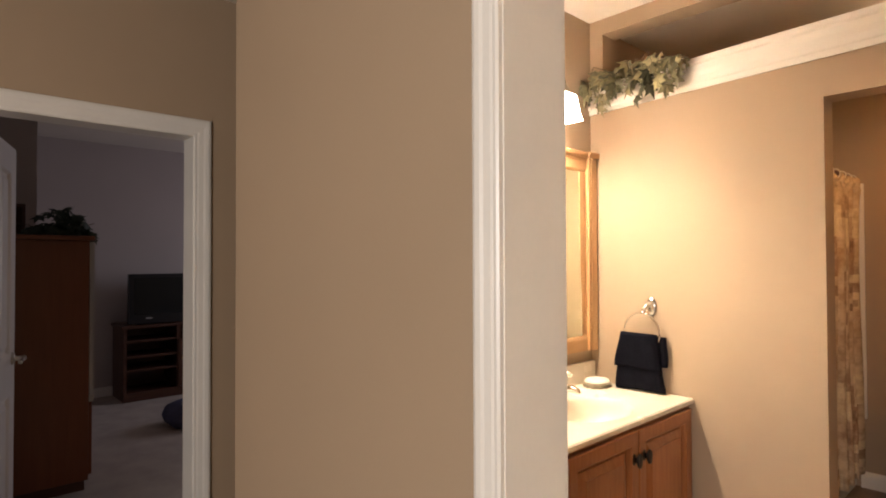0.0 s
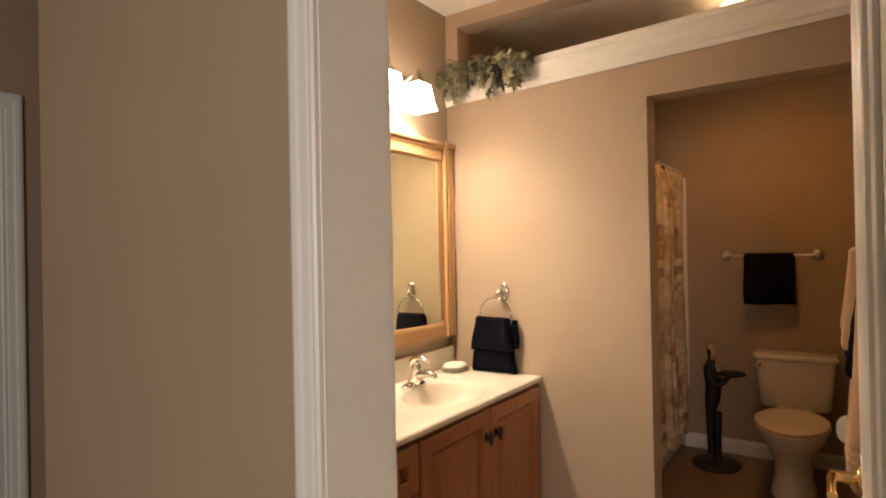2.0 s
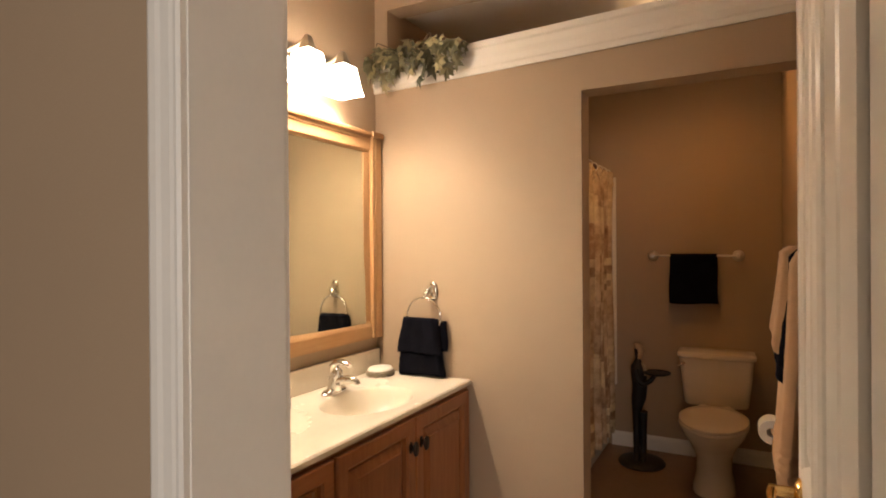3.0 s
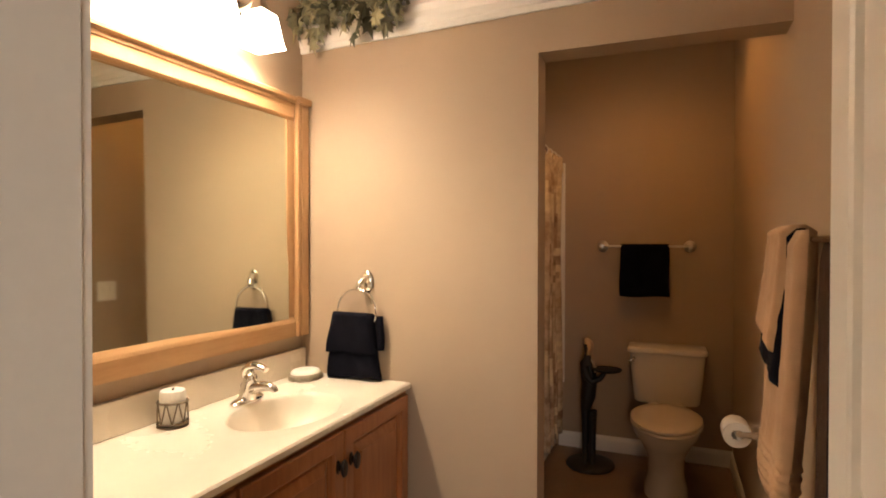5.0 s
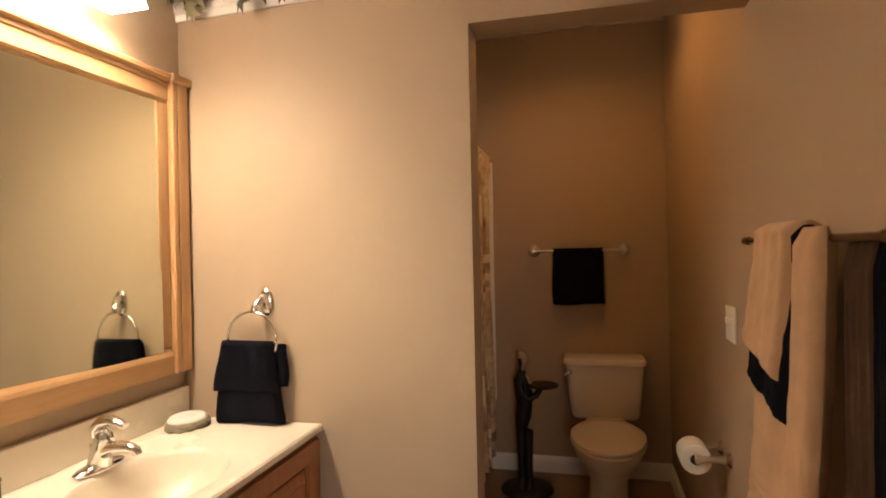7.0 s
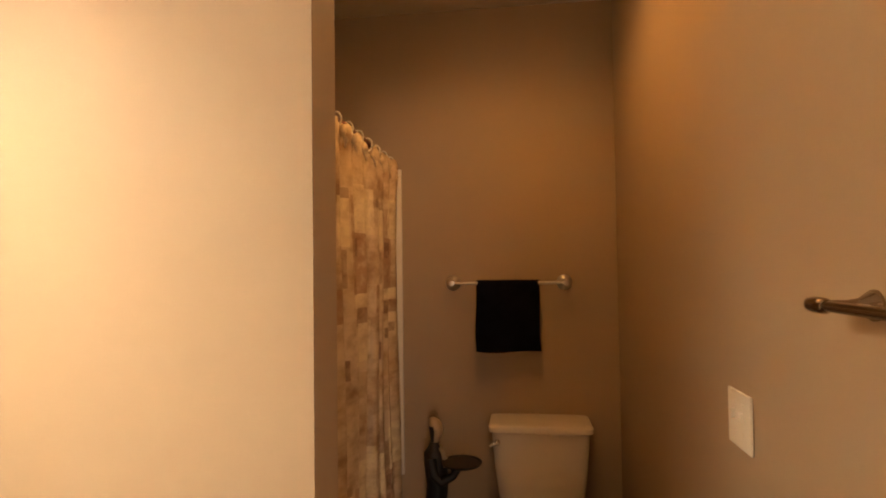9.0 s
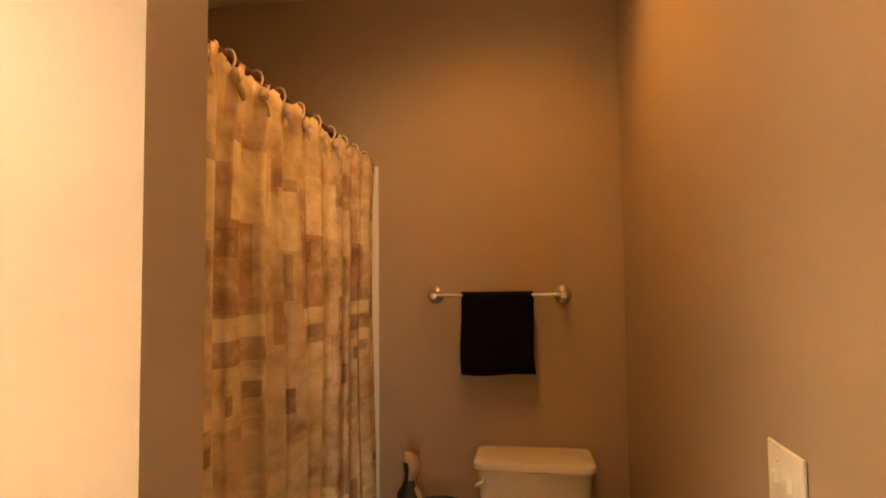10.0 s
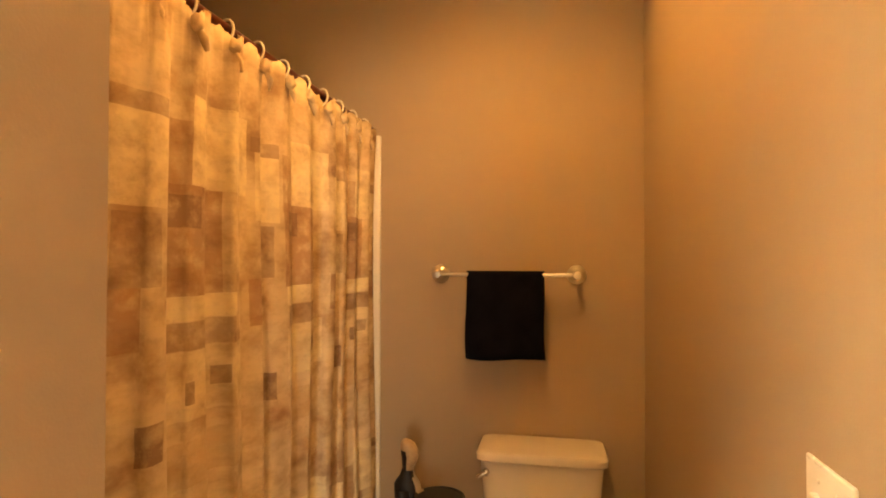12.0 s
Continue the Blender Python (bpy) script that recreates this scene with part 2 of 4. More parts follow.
CURTAIN_KNOT = material("knotted_cloth", (0.60, 0.46, 0.29), 0.9, var=0.2, scale=40, fine=300, bump=0.4)

# ---- building helpers ----
PLACE = {}


def thing(name, base, label, category, group="", kind=""):
    ob = new(name)
    ob.location = base
    ob.empty_display_size = 0.05
    PLACE[ob] = Matrix.Translation(base)
    return tagged(ob, label, category, group, kind)


def part(name, bm, mat, parent=None, label="", smooth=None, bevel=0.0, segs=2):
    me = bpy.data.meshes.new(name)
    if bevel:
        edges = [e for e in bm.edges if len(e.link_faces) == 2 and e.calc_face_angle(0) > 0.6]
        bmesh.ops.bevel(bm, geom=edges, offset=bevel, segments=segs, profile=0.5, affect="EDGES", clamp_overlap=True)
    bmesh.ops.recalc_face_normals(bm, faces=bm.faces)
    bm.to_mesh(me)
    bm.free()
    for mt in (mat if isinstance(mat, (list, tuple)) else [mat]):
        me.materials.append(mt)
    if smooth is not None:
        me.polygons.foreach_set("use_smooth", [True] * len(me.polygons))
        me.set_sharp_from_angle(angle=radians(smooth))
    ob = new(name, me)
    if parent is not None:
        ob.parent = parent
        ob.matrix_parent_inverse = PLACE.get(parent, Matrix()).inverted()
    if label:
        tagged(ob, label)
    return ob


def setting(name, bm, mat, label, category, smooth=None, bevel=0.0):
    return tagged(part(name, bm, mat, None, "", smooth, bevel), label, category, "", "structure")


def box(x0, y0, z0, x1, y1, z1, bm=None):
    bm = bm or bmesh.new()
    r = bmesh.ops.create_cube(bm, size=1.0)
    for v in r["verts"]:
        v.co = Vector((x0 if v.co.x < 0 else x1, y0 if v.co.y < 0 else y1, z0 if v.co.z < 0 else z1))
    return bm


def lathe(profile, centre, segs=32, bm=None, sx=1.0, sy=1.0, turn=None):
    """Profile of (radius, height) turned about z, then posed."""
    bm = bm or bmesh.new()
    m = Matrix.Translation(centre) @ (turn or Matrix())
    rings = []
    for r, h in profile:
        if r < 1e-5:
            rings.append([bm.verts.new(m @ Vector((0, 0, h)))])
        else:
            rings.append([bm.verts.new(m @ Vector((r * sx * math.cos(2 * math.pi * i / segs), r * sy * math.sin(2 * math.pi * i / segs), h))) for i in range(segs)])
    for a, b in zip(rings, rings[1:]):
        for i in range(segs):
            j = (i + 1) % segs
            if len(a) == 1 and len(b) == 1:
                continue
            if len(a) == 1:
                bm.faces.new((a[0], b[i], b[j]))
            elif len(b) == 1:
                bm.faces.new((a[i], a[j], b[0]))
            else:
                bm.faces.new((a[i], a[j], b[j], b[i]))
    return bm


def tube(points, radius, segs=12, bm=None, closed=False):
    """A round tube through the points; radius one number or one a point."""
    bm = bm or bmesh.new()
    pts = [Vector(p) for p in points]
    n = len(pts)
    rad = radius if isinstance(radius, (list, tuple)) else [radius] * n
    rings = []
    up = Vector((0, 0, 1))
    for i, p in enumerate(pts):
        a = pts[(i - 1) % n] if closed else pts[max(i - 1, 0)]
        b = pts[(i + 1) % n] if closed else pts[min(i + 1, n - 1)]
        d = (b - a).normalized()
        u = d.cross(up)
        if u.length < 0.05:
            u = d.cross(Vector((1, 0, 0)))
        u.normalize()
        w = d.cross(u).normalized()
        rings.append([bm.verts.new(p + rad[i] * (math.cos(2 * math.pi * k / segs) * u + math.sin(2 * math.pi * k / segs) * w)) for k in range(segs)])
    pairs = list(zip(rings, rings[1:])) + ([(rings[-1], rings[0])] if closed else [])
    for a, b in pairs:
        for k in range(segs):
            bm.faces.new((a[k], a[(k + 1) % segs], b[(k + 1) % segs], b[k]))
    if not closed:
        bm.faces.new(rings[0])
        bm.faces.new(rings[-1])
    return bm


def extrude_profile(profile, start, end, across, up, bm=None, mitre0=0.0, mitre1=0.0):
    """A closed profile of (a, b) along across and up, drawn from start to end; mitre: shift of an end along the way for each unit of a."""
    bm = bm or bmesh.new()
    s, e, ac, u = Vector(start), Vector(end), Vector(across), Vector(up)
    d = (e - s).normalized()
    r0 = [bm.verts.new(s + a * ac + b * u + d * (a * mitre0)) for a, b in profile]
    r1 = [bm.verts.new(e + a * ac + b * u + d * (a * mitre1)) for a, b in profile]
    n = len(profile)
    for i in range(n):
        bm.faces.new((r0[i], r0[(i + 1) % n], r1[(i + 1) % n], r1[i]))
    bm.faces.new(r0)
    bm.faces.new(r1)
    return bm

# ---- structure ----
CEIL_Z = 2.69
XR = 1.858          # wall on which the bath towels hang
YB = 1.79           # wall behind the toilet
YH0, YH1 = -1.905, -1.748   # hall face and bath face of the doorway wall
DX0, DX1 = 1.066, 1.745     # clear doorway
OPX, OPZ = 1.047, 2.076     # toilet room opening
LX0, LX1, LZ0, LZ1 = 0.075, 1.785, 2.325, 2.61   # plant ledge opening

setting("floor_bath", box(-0.12, -1.84, -0.10, XR + 0.12, YB + 0.12, 0.0), VINYL, "brown vinyl floor of the bathroom", "floor")
setting("floor_hall", box(-7.0, -6.0, -0.10, 4.0, -1.84, 0.0), CARPET, "beige cut pile carpet of hall and bedroom", "floor")
setting("floor_bedroom", box(-7.0, -1.84, -0.10, -0.12, 2.1, 0.0), CARPET, "beige cut pile carpet of the bedroom", "floor")
setting("ceiling", box(-7.0, -6.0, CEIL_Z, 4.0, 2.2, CEIL_Z + 0.1), CEIL, "off-white painted ceiling", "ceiling")

setting("wall_vanity", box(-0.10, YH1, 0, 0, YB + 0.12, CEIL_Z), WALL, "tan painted wall behind the vanity", "wall")
setting("wall_right", box(XR, YH1, 0, XR + 0.12, YB + 0.12, CEIL_Z), WALL, "tan painted wall with towel bar and paper holder", "wall")
setting("wall_toilet", box(0, YB, 0, XR, YB + 0.12, CEIL_Z), WALL, "tan painted wall behind the toilet", "wall")

# wall between vanity and toilet room: doorless opening and plant ledge go through it
bm = box(0, 0, 0, OPX, 0.125, 2.20)
box(0, 0, 2.20, LX0, 0.125, CEIL_Z, bm)
box(LX1, 0, 2.20, XR, 0.125, CEIL_Z, bm)
box(LX0, 0, LZ1, LX1, 0.125, CEIL_Z, bm)
box(OPX, 0, OPZ, XR, 0.125, 2.20, bm)
box(LX0, 0, 2.20, LX1, 0.125, LZ0, bm)
bmesh.ops.remove_doubles(bm, verts=bm.verts, dist=1e-5)
setting("wall_divider", bm, WALL, "tan painted dividing wall with open passage and plant ledge", "wall")

# doorway wall, rounded corner into the hall
bm = box(0.025, YH0, 0, DX0 - 0.02, YH1, CEIL_Z)
setting("wall_doorway", bm, WALL, "tan painted hall wall beside the bathroom doorway", "wall")
bm = bmesh.new()
ring = [(0.025, YH1), (-0.02, YH1)]
arc = [(0.025 - 0.045 * math.sin(a), YH0 + 0.045 - 0.045 * math.cos(a)) for a in [radians(k) for k in range(90, -1, -10)]]
base = [bm.verts.new((x, y, 0)) for x, y in ring + arc]
top = [bm.verts.new((x, y, CEIL_Z)) for x, y in ring + arc]
for i in range(len(base)):
    j = (i + 1) % len(base)
    bm.faces.new((base[i], base[j], top[j], top[i]))
bm.faces.new(base)
bm.faces.new(top)
setting("wall_corner", bm, WALL, "rounded plaster corner of the hall wall", "wall", smooth=30)
setting("wall_doorhead", box(DX0 - 0.02, YH0, 2.05, DX1 + 0.02, YH1, CEIL_Z), WALL, "tan painted wall over the bathroom doorway", "wall")
setting("wall_hall_right", box(DX1 + 0.02, YH0, 0, 4.0, YH1, CEIL_Z), WALL, "tan painted hall wall", "wall")

# unseen room behind the walker, closed; window opening assumed for the hall lamp
setting("wall_east", box(3.4, -5.4, 0, 3.52, YH0, CEIL_Z), WALL, "tan painted wall", "wall")
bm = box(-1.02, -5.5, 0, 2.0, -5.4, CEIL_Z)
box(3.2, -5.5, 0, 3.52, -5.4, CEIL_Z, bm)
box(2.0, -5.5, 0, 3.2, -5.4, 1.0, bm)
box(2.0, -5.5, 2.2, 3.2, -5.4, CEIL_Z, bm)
setting("wall_south", bm, WALL, "unseen tan painted wall with an assumed window opening", "wall")

# wall with the bedroom doorway
BX0, BX1 = -1.14, -1.02
BY0, BY1, BZ = -2.48, -1.682, 2.012
bm = box(BX0, BY1 + 0.02, 0, BX1, YB + 0.3, CEIL_Z)
box(BX0, -5.5, 0, BX1, BY0 - 0.02, CEIL_Z, bm)
box(BX0, BY0 - 0.02, BZ + 0.02, BX1, BY1 + 0.02, CEIL_Z, bm)
setting("wall_bedroom_door", bm, WALL, "tan painted hall wall around the bedroom doorway", "wall")
setting("wall_hall_end", box(BX1, 1.5, 0, -0.1, 1.62, CEIL_Z), WALL, "tan painted wall closing the hall", "wall")

# bedroom shell
setting("wall_bedroom_back", box(-5.32, -2.6, 0, -5.2, 2.1, CEIL_Z), BEDWALL, "grey mauve painted bedroom wall", "wall")
setting("wall_bedroom_bump", box(-5.2, -2.6, 0, -3.3, -2.0, CEIL_Z), BEDWALL, "grey painted closet wall of the bedroom", "wall")
setting("wall_bedroom_side", box(-3.3, -3.2, 0, BX0, -3.08, CEIL_Z), BEDWALL, "grey painted bedroom wall", "wall")
setting("wall_bedroom_nook", box(-3.42, -3.2, 0, -3.3, -2.6, CEIL_Z), BEDWALL, "grey painted bedroom wall", "wall")
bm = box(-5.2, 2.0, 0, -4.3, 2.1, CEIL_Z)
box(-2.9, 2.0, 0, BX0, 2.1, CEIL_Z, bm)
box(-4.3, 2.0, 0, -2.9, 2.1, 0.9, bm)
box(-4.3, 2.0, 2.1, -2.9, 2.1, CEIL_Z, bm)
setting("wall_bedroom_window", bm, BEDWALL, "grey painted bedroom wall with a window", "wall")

# crown shaped moulding that carries the plant ledge
CROWN = [(0, 0), (0.010, 0), (0.012, 0.022), (0.018, 0.028), (0.020, 0.055), (0.030, 0.075), (0.034, 0.10), (0.046, 0.108), (0.046, 0.132), (0, 0.132)]
setting("trim_ledge", extrude_profile(CROWN, (0, -0.001, 2.198), (XR, -0.001, 2.250), (0, -1, 0), (0, 0, 1)), TRIM, "cream painted crown moulding under the plant ledge", "trim", bevel=0.0015)
setting("ledge_shelf", box(LX0, 0.0, 2.3255, LX1, 0.14, 2.3355), TRIM, "cream painted top of the plant ledge", "shelf")

CASING = [(0.0, 0.0), (0.0, 0.009), (0.005, 0.012), (0.011, 0.011), (0.016, 0.013), (0.030, 0.014), (0.036, 0.017), (0.046, 0.018), (0.053, 0.015), (0.056, 0.010), (0.057, 0.0)]


def door_casing(name, x0, x1, z1, y, out, label):
    """Casing round an opening in a wall of level y; out is the way it stands proud."""
    bm = bmesh.new()
    for s, a in ((x0, -1), (x1, 1)):
        extrude_profile(CASING, (s, y, 0), (s, y, z1), (a, 0, 0), (0, out, 0), bm, 0, 1)
    extrude_profile(CASING, (x0, y, z1), (x1, y, z1), (0, 0, 1), (0, out, 0), bm, -1, 1)
    return setting(name, bm, TRIM, label, "trim")


door_casing("casing_bath_hall", DX0 - 0.002, DX1 + 0.022, 2.032, YH0 - 0.001, -1, "cream painted moulded door casing")
bm = bmesh.new()
extrude_profile(CASING, (DX0 - 0.002, YH1 + 0.001, 0), (DX0 - 0.002, YH1 + 0.001, 2.09), (-1, 0, 0), (0, 1, 0), bm)
extrude_profile(CASING, (DX0 - 0.002, YH1 + 0.001, 2.032), (DX1 + 0.06, YH1 + 0.001, 2.032), (0, 0, 1), (0, 1, 0), bm)
extrude_profile(CASING, (DX1 + 0.045, YH1 + 0.001, 0), (DX1 + 0.045, YH1 + 0.001, 2.03), (1, 0, 0), (0, 1, 0), bm)
setting("casing_bath_inside", bm, TRIM, "cream painted moulded door casing", "trim")
bm = box(DX0 - 0.02, YH0 - 0.001, 0, DX0, YH1 + 0.001, 2.05)
box(DX1, YH0 - 0.028, 0, DX1 + 0.02, YH1 + 0.001, 2.05, bm)
box(DX0, YH0 - 0.001, 2.03, DX1, YH1 + 0.001, 2.05, bm)
box(DX1 - 0.006, YH0 + 0.045, 0, DX1, YH1 - 0.04, 2.03, bm)
box(DX0, YH0 + 0.045, 2.022, DX1 - 0.006, YH1 - 0.04, 2.03, bm)
setting("door_frame_bath", bm, TRIM, "cream painted door jamb with stop", "door frame", bevel=0.001)

# bedroom casing, on the hall side
bm = bmesh.new()
for s, a in ((BY0, -1), (BY1, 1)):
    extrude_profile([(u * 1.45, w) for u, w in CASING], (BX1 + 0.001, s, 0), (BX1 + 0.001, s, BZ), (0, a, 0), (1, 0, 0), bm, 0, 1)
extrude_profile([(u * 1.45, w) for u, w in CASING], (BX1 + 0.001, BY0, BZ), (BX1 + 0.001, BY1, BZ), (0, 0, 1), (1, 0, 0), bm, -1, 1)
setting("casing_bedroom", bm, TRIM, "cream painted moulded casing of the bedroom door", "trim")
bm = box(BX0 - 0.001, BY0 - 0.02, 0, BX1 + 0.0005, BY0, BZ + 0.02)
box(BX0 - 0.001, BY1, 0, BX1 + 0.0005, BY1 + 0.02, BZ + 0.02, bm)
box(BX0 - 0.001, BY0, BZ, BX1 + 0.0005, BY1, BZ + 0.02, bm)
setting("door_frame_bedroom", bm, TRIM, "cream painted bedroom door jamb", "door frame", bevel=0.001)

BASE = [(0, 0), (0.014, 0), (0.014, 0.075), (0.010, 0.088), (0.004, 0.10), (0, 0.10)]
bm = bmesh.new()
extrude_profile(BASE, (0.80, YB - 0.001, 0), (XR, YB - 0.001, 0), (0, -1, 0), (0, 0, 1), bm)
extrude_profile(BASE, (XR - 0.001, -1.70, 0), (XR - 0.001, YB - 0.015, 0), (-1, 0, 0), (0, 0, 1), bm)
extrude_profile(BASE, (0.53, -0.001, 0), (OPX, -0.001, 0), (0, -1, 0), (0, 0, 1), bm)
extrude_profile(BASE, (-0.0, YH0 - 0.001, 0), (DX0 - 0.066, YH0 - 0.001, 0), (0, -1, 0), (0, 0, 1), bm)
extrude_profile(BASE, (-5.199, -1.99, 0), (-5.199, 2.0, 0), (1, 0, 0), (0, 0, 1), bm)
setting("baseboard", bm, TRIM, "cream painted baseboard", "baseboard")


# ---- doors ----
def panel_door(name, width, height, thick, m, label):
    """A four panel slab, hinge edge at the origin, running along +x, faces at y 0 and -thick."""
    t = thing(name, (0, 0, 0), label, "door", kind="structure")
    t.matrix_world = m
    PLACE[t] = Matrix()
    bm = bmesh.new()
    st, mid = 0.11, 0.095
    cols = [(st, (width - mid) / 2), ((width + mid) / 2, width - st)]
    rows = [(0.22, 0.80), (0.985, height - 0.12)]
    xs = [0] + [c for cc in cols for c in cc] + [width]
    zs = [0.008] + [r for rr in rows for r in rr] + [height]
    for y0, y1, sgn in ((0.0, -thick, 1),):
        for i in range(5):
            for k in range(5):
                x0, x1, z0, z1 = xs[i], xs[i + 1], zs[k], zs[k + 1]
                if i in (1, 3) and k in (1, 3):
                    for yf, s in ((y0, -1), (y1, 1)):
                        loops = []
                        for ins, dep in ((0, 0), (0.006, -0.003), (0.013, 0.002), (0.020, 0.014), (0.034, 0.014), (0.055, 0.003)):
                            loops.append([bm.verts.new((a, yf + s * dep, b)) for a, b in ((x0 + ins, z0 + ins), (x1 - ins, z0 + ins), (x1 - ins, z1 - ins), (x0 + ins, z1 - ins))])
                        for p, q in zip(loops, loops[1:]):
                            for e in range(4):
                                bm.faces.new((p[e], p[(e + 1) % 4], q[(e + 1) % 4], q[e]))
                        bm.faces.new(loops[-1])
                else:
                    for yf in (y0, y1):
                        bm.faces.new([bm.verts.new((a, yf, b)) for a, b in ((x0, z0), (x1, z0), (x1, z1), (x0, z1))])
    for k in range(5):
        for x in (0, width):
            bm.faces.new([bm.verts.new(p) for p in ((x, 0, zs[k]), (x, -thick, zs[k]), (x, -thick, zs[k + 1]), (x, 0, zs[k + 1]))])
    for i in range(5):
        for z in (zs[0], height):
            bm.faces.new([bm.verts.new(p) for p in ((xs[i], 0, z), (xs[i + 1], 0, z), (xs[i + 1], -thick, z), (xs[i], -thick, z))])
    bmesh.ops.remove_doubles(bm, verts=bm.verts, dist=1e-5)
    part("slab", bm, TRIM, t)
    return t


def lever(parent, x, z, side, thick, mat, toward):
    """A lever handle on a rose; side +1 stands on the y=0 face, -1 on the other."""
    y = 0 if side > 0 else -thick
    bm = lathe([(0, 0), (0.031, 0), (0.031, 0.004), (0.026, 0.010), (0.013, 0.013), (0.011, 0.045), (0.013, 0.055), (0, 0.056)], (x, y, z), 24, turn=Matrix.Rotation(radians(-90 * side), 4, "X"))
    pts = [(x, y + side * 0.05, z), (x + toward * 0.03, y + side * 0.053, z + 0.003), (x + toward * 0.07, y + side * 0.052, z + 0.001), (x + toward * 0.105, y + side * 0.05, z - 0.006)]
    tube(pts, [0.010, 0.009, 0.008, 0.0095], 12, bm)
    return part("lever_handle", bm, mat, parent, "polished brass lever handle", smooth=40)


KNOB_Z = 0.925
# bathroom door, swung open against the towel wall; local +x runs to the free edge
bath_door = panel_door("door_1", 0.772, 2.02, 0.035, pose(1.736, -1.744, 0, 0, 0, 89.3), "open cream painted four panel bathroom door")
for face in (1, -1):
    lever(bath_door, 0.705, KNOB_Z, face, 0.035, BRASS, -1)
for hz in (0.22, 1.02, 1.80):
    part("hinge", tube([(0.0, -0.04, hz - 0.045), (0.0, -0.04, hz + 0.045)], 0.006, 10), BRASS, bath_door, "brass hinge")

bed_door = panel_door("door_2", 0.76, 2.0, 0.035, pose(-1.15, -2.475, 0, 0, 0, 165.5), "open white painted bedroom door with lever")
lever(bed_door, 0.70, 0.965, 1, 0.035, NICKEL, -1)
lever(bed_door, 0.70, 0.965, -1, 0.035, NICKEL, -1)


# ---- vanity ----
VY0 = -1.52


def raised_panel(bm, y0, y1, z0, z1, x):
    """Frame and raised panel front, proud of level x."""
    fr = 0.062
    loops = []
    for ins, dx in ((0, 0), (0, 0.018), (0.004, 0.022), (fr - 0.010, 0.022), (fr - 0.007, 0.018), (fr - 0.003, 0.016), (fr, 0.001), (fr + 0.010, 0.001), (fr + 0.013, 0.006), (fr + 0.042, 0.018), (fr + 0.044, 0.021)):
        loops.append([bm.verts.new((x + dx, a, b)) for a, b in ((y0 + ins, z0 + ins), (y1 - ins, z0 + ins), (y1 - ins, z1 - ins), (y0 + ins, z1 - ins))])
    for p, q in zip(loops, loops[1:]):
        for e in range(4):
            bm.faces.new((p[e], p[(e + 1) % 4], q[(e + 1) % 4], q[e]))
    bm.faces.new(loops[0])
    bm.faces.new(loops[-1])
    return bm


def cabinet_knob(parent, y, z, x):
    prof = [(0, 0), (0.012, 0), (0.012, 0.003), (0.006, 0.006), (0.0055, 0.014), (0.012, 0.018), (0.016, 0.024), (0.014, 0.030), (0, 0.033)]
    bm = lathe(prof, (x, y, z), 20, turn=Matrix.Rotation(radians(90), 4, "Y"), sx=1.85)
    part("knob", bm, BRONZE, parent, "dark bronze oval knob", smooth=40)


vanity = thing("vanity_cabinet", (0.25, -0.75, 0), "honey maple vanity cabinet with raised panel doors", "cabinet")
for y0, y1 in ((VY0 + 0.004, VY0 + 0.022), (-0.021, -0.003)):
    part("side_panel", box(0.003, y0, 0.10, 0.487, y1, 0.786), CAB_Z, vanity)
part("bottom_panel", box(0.003, VY0 + 0.022, 0.10, 0.487, -0.021, 0.118), CAB_Y, vanity)
part("back_panel", box(0.003, VY0 + 0.022, 0.118, 0.012, -0.021, 0.786), CAB_Y, vanity)
part("toe_kick", box(0.003, VY0 + 0.004, 0.0, 0.42, -0.003, 0.099), CAB_Y, vanity)
for y0, y1 in ((VY0 + 0.004, VY0 + 0.05), (-0.045, -0.003), (-1.00, -0.955)):
    part("face_stile", box(0.488, y0, 0.10, 0.507, y1, 0.786), CAB_Z, vanity, bevel=0.001)
for z0, z1 in ((0.757, 0.786), (0.10, 0.135)):
    part("face_rail", box(0.488, VY0 + 0.05, z0, 0.506, -0.045, z1), CAB_Y, vanity, bevel=0.001)
for y0, y1, ky in ((-0.497, -0.028, -0.462), (-0.972, -0.503, -0.540)):
    door = part("cabinet_door", raised_panel(bmesh.new(), y0, y1, 0.12, 0.768, 0.508), CAB_Z, vanity)
    cabinet_knob(door, ky, 0.662, 0.529)
for z0, z1 in ((0.60, 0.768), (0.37, 0.592), (0.12, 0.362)):
    dr = part("drawer_front", raised_panel(bmesh.new(), VY0 + 0.03, -0.985, z0, z1, 0.508), CAB_Y, vanity)
    cabinet_knob(dr, (VY0 - 0.93) / 2, (z0 + z1) / 2, 0.529)

# one cast worktop: slab with an oval bowl sunk into it, and its backsplash
BC = (0.30, -0.495)
BA, BB = 0.165, 0.225


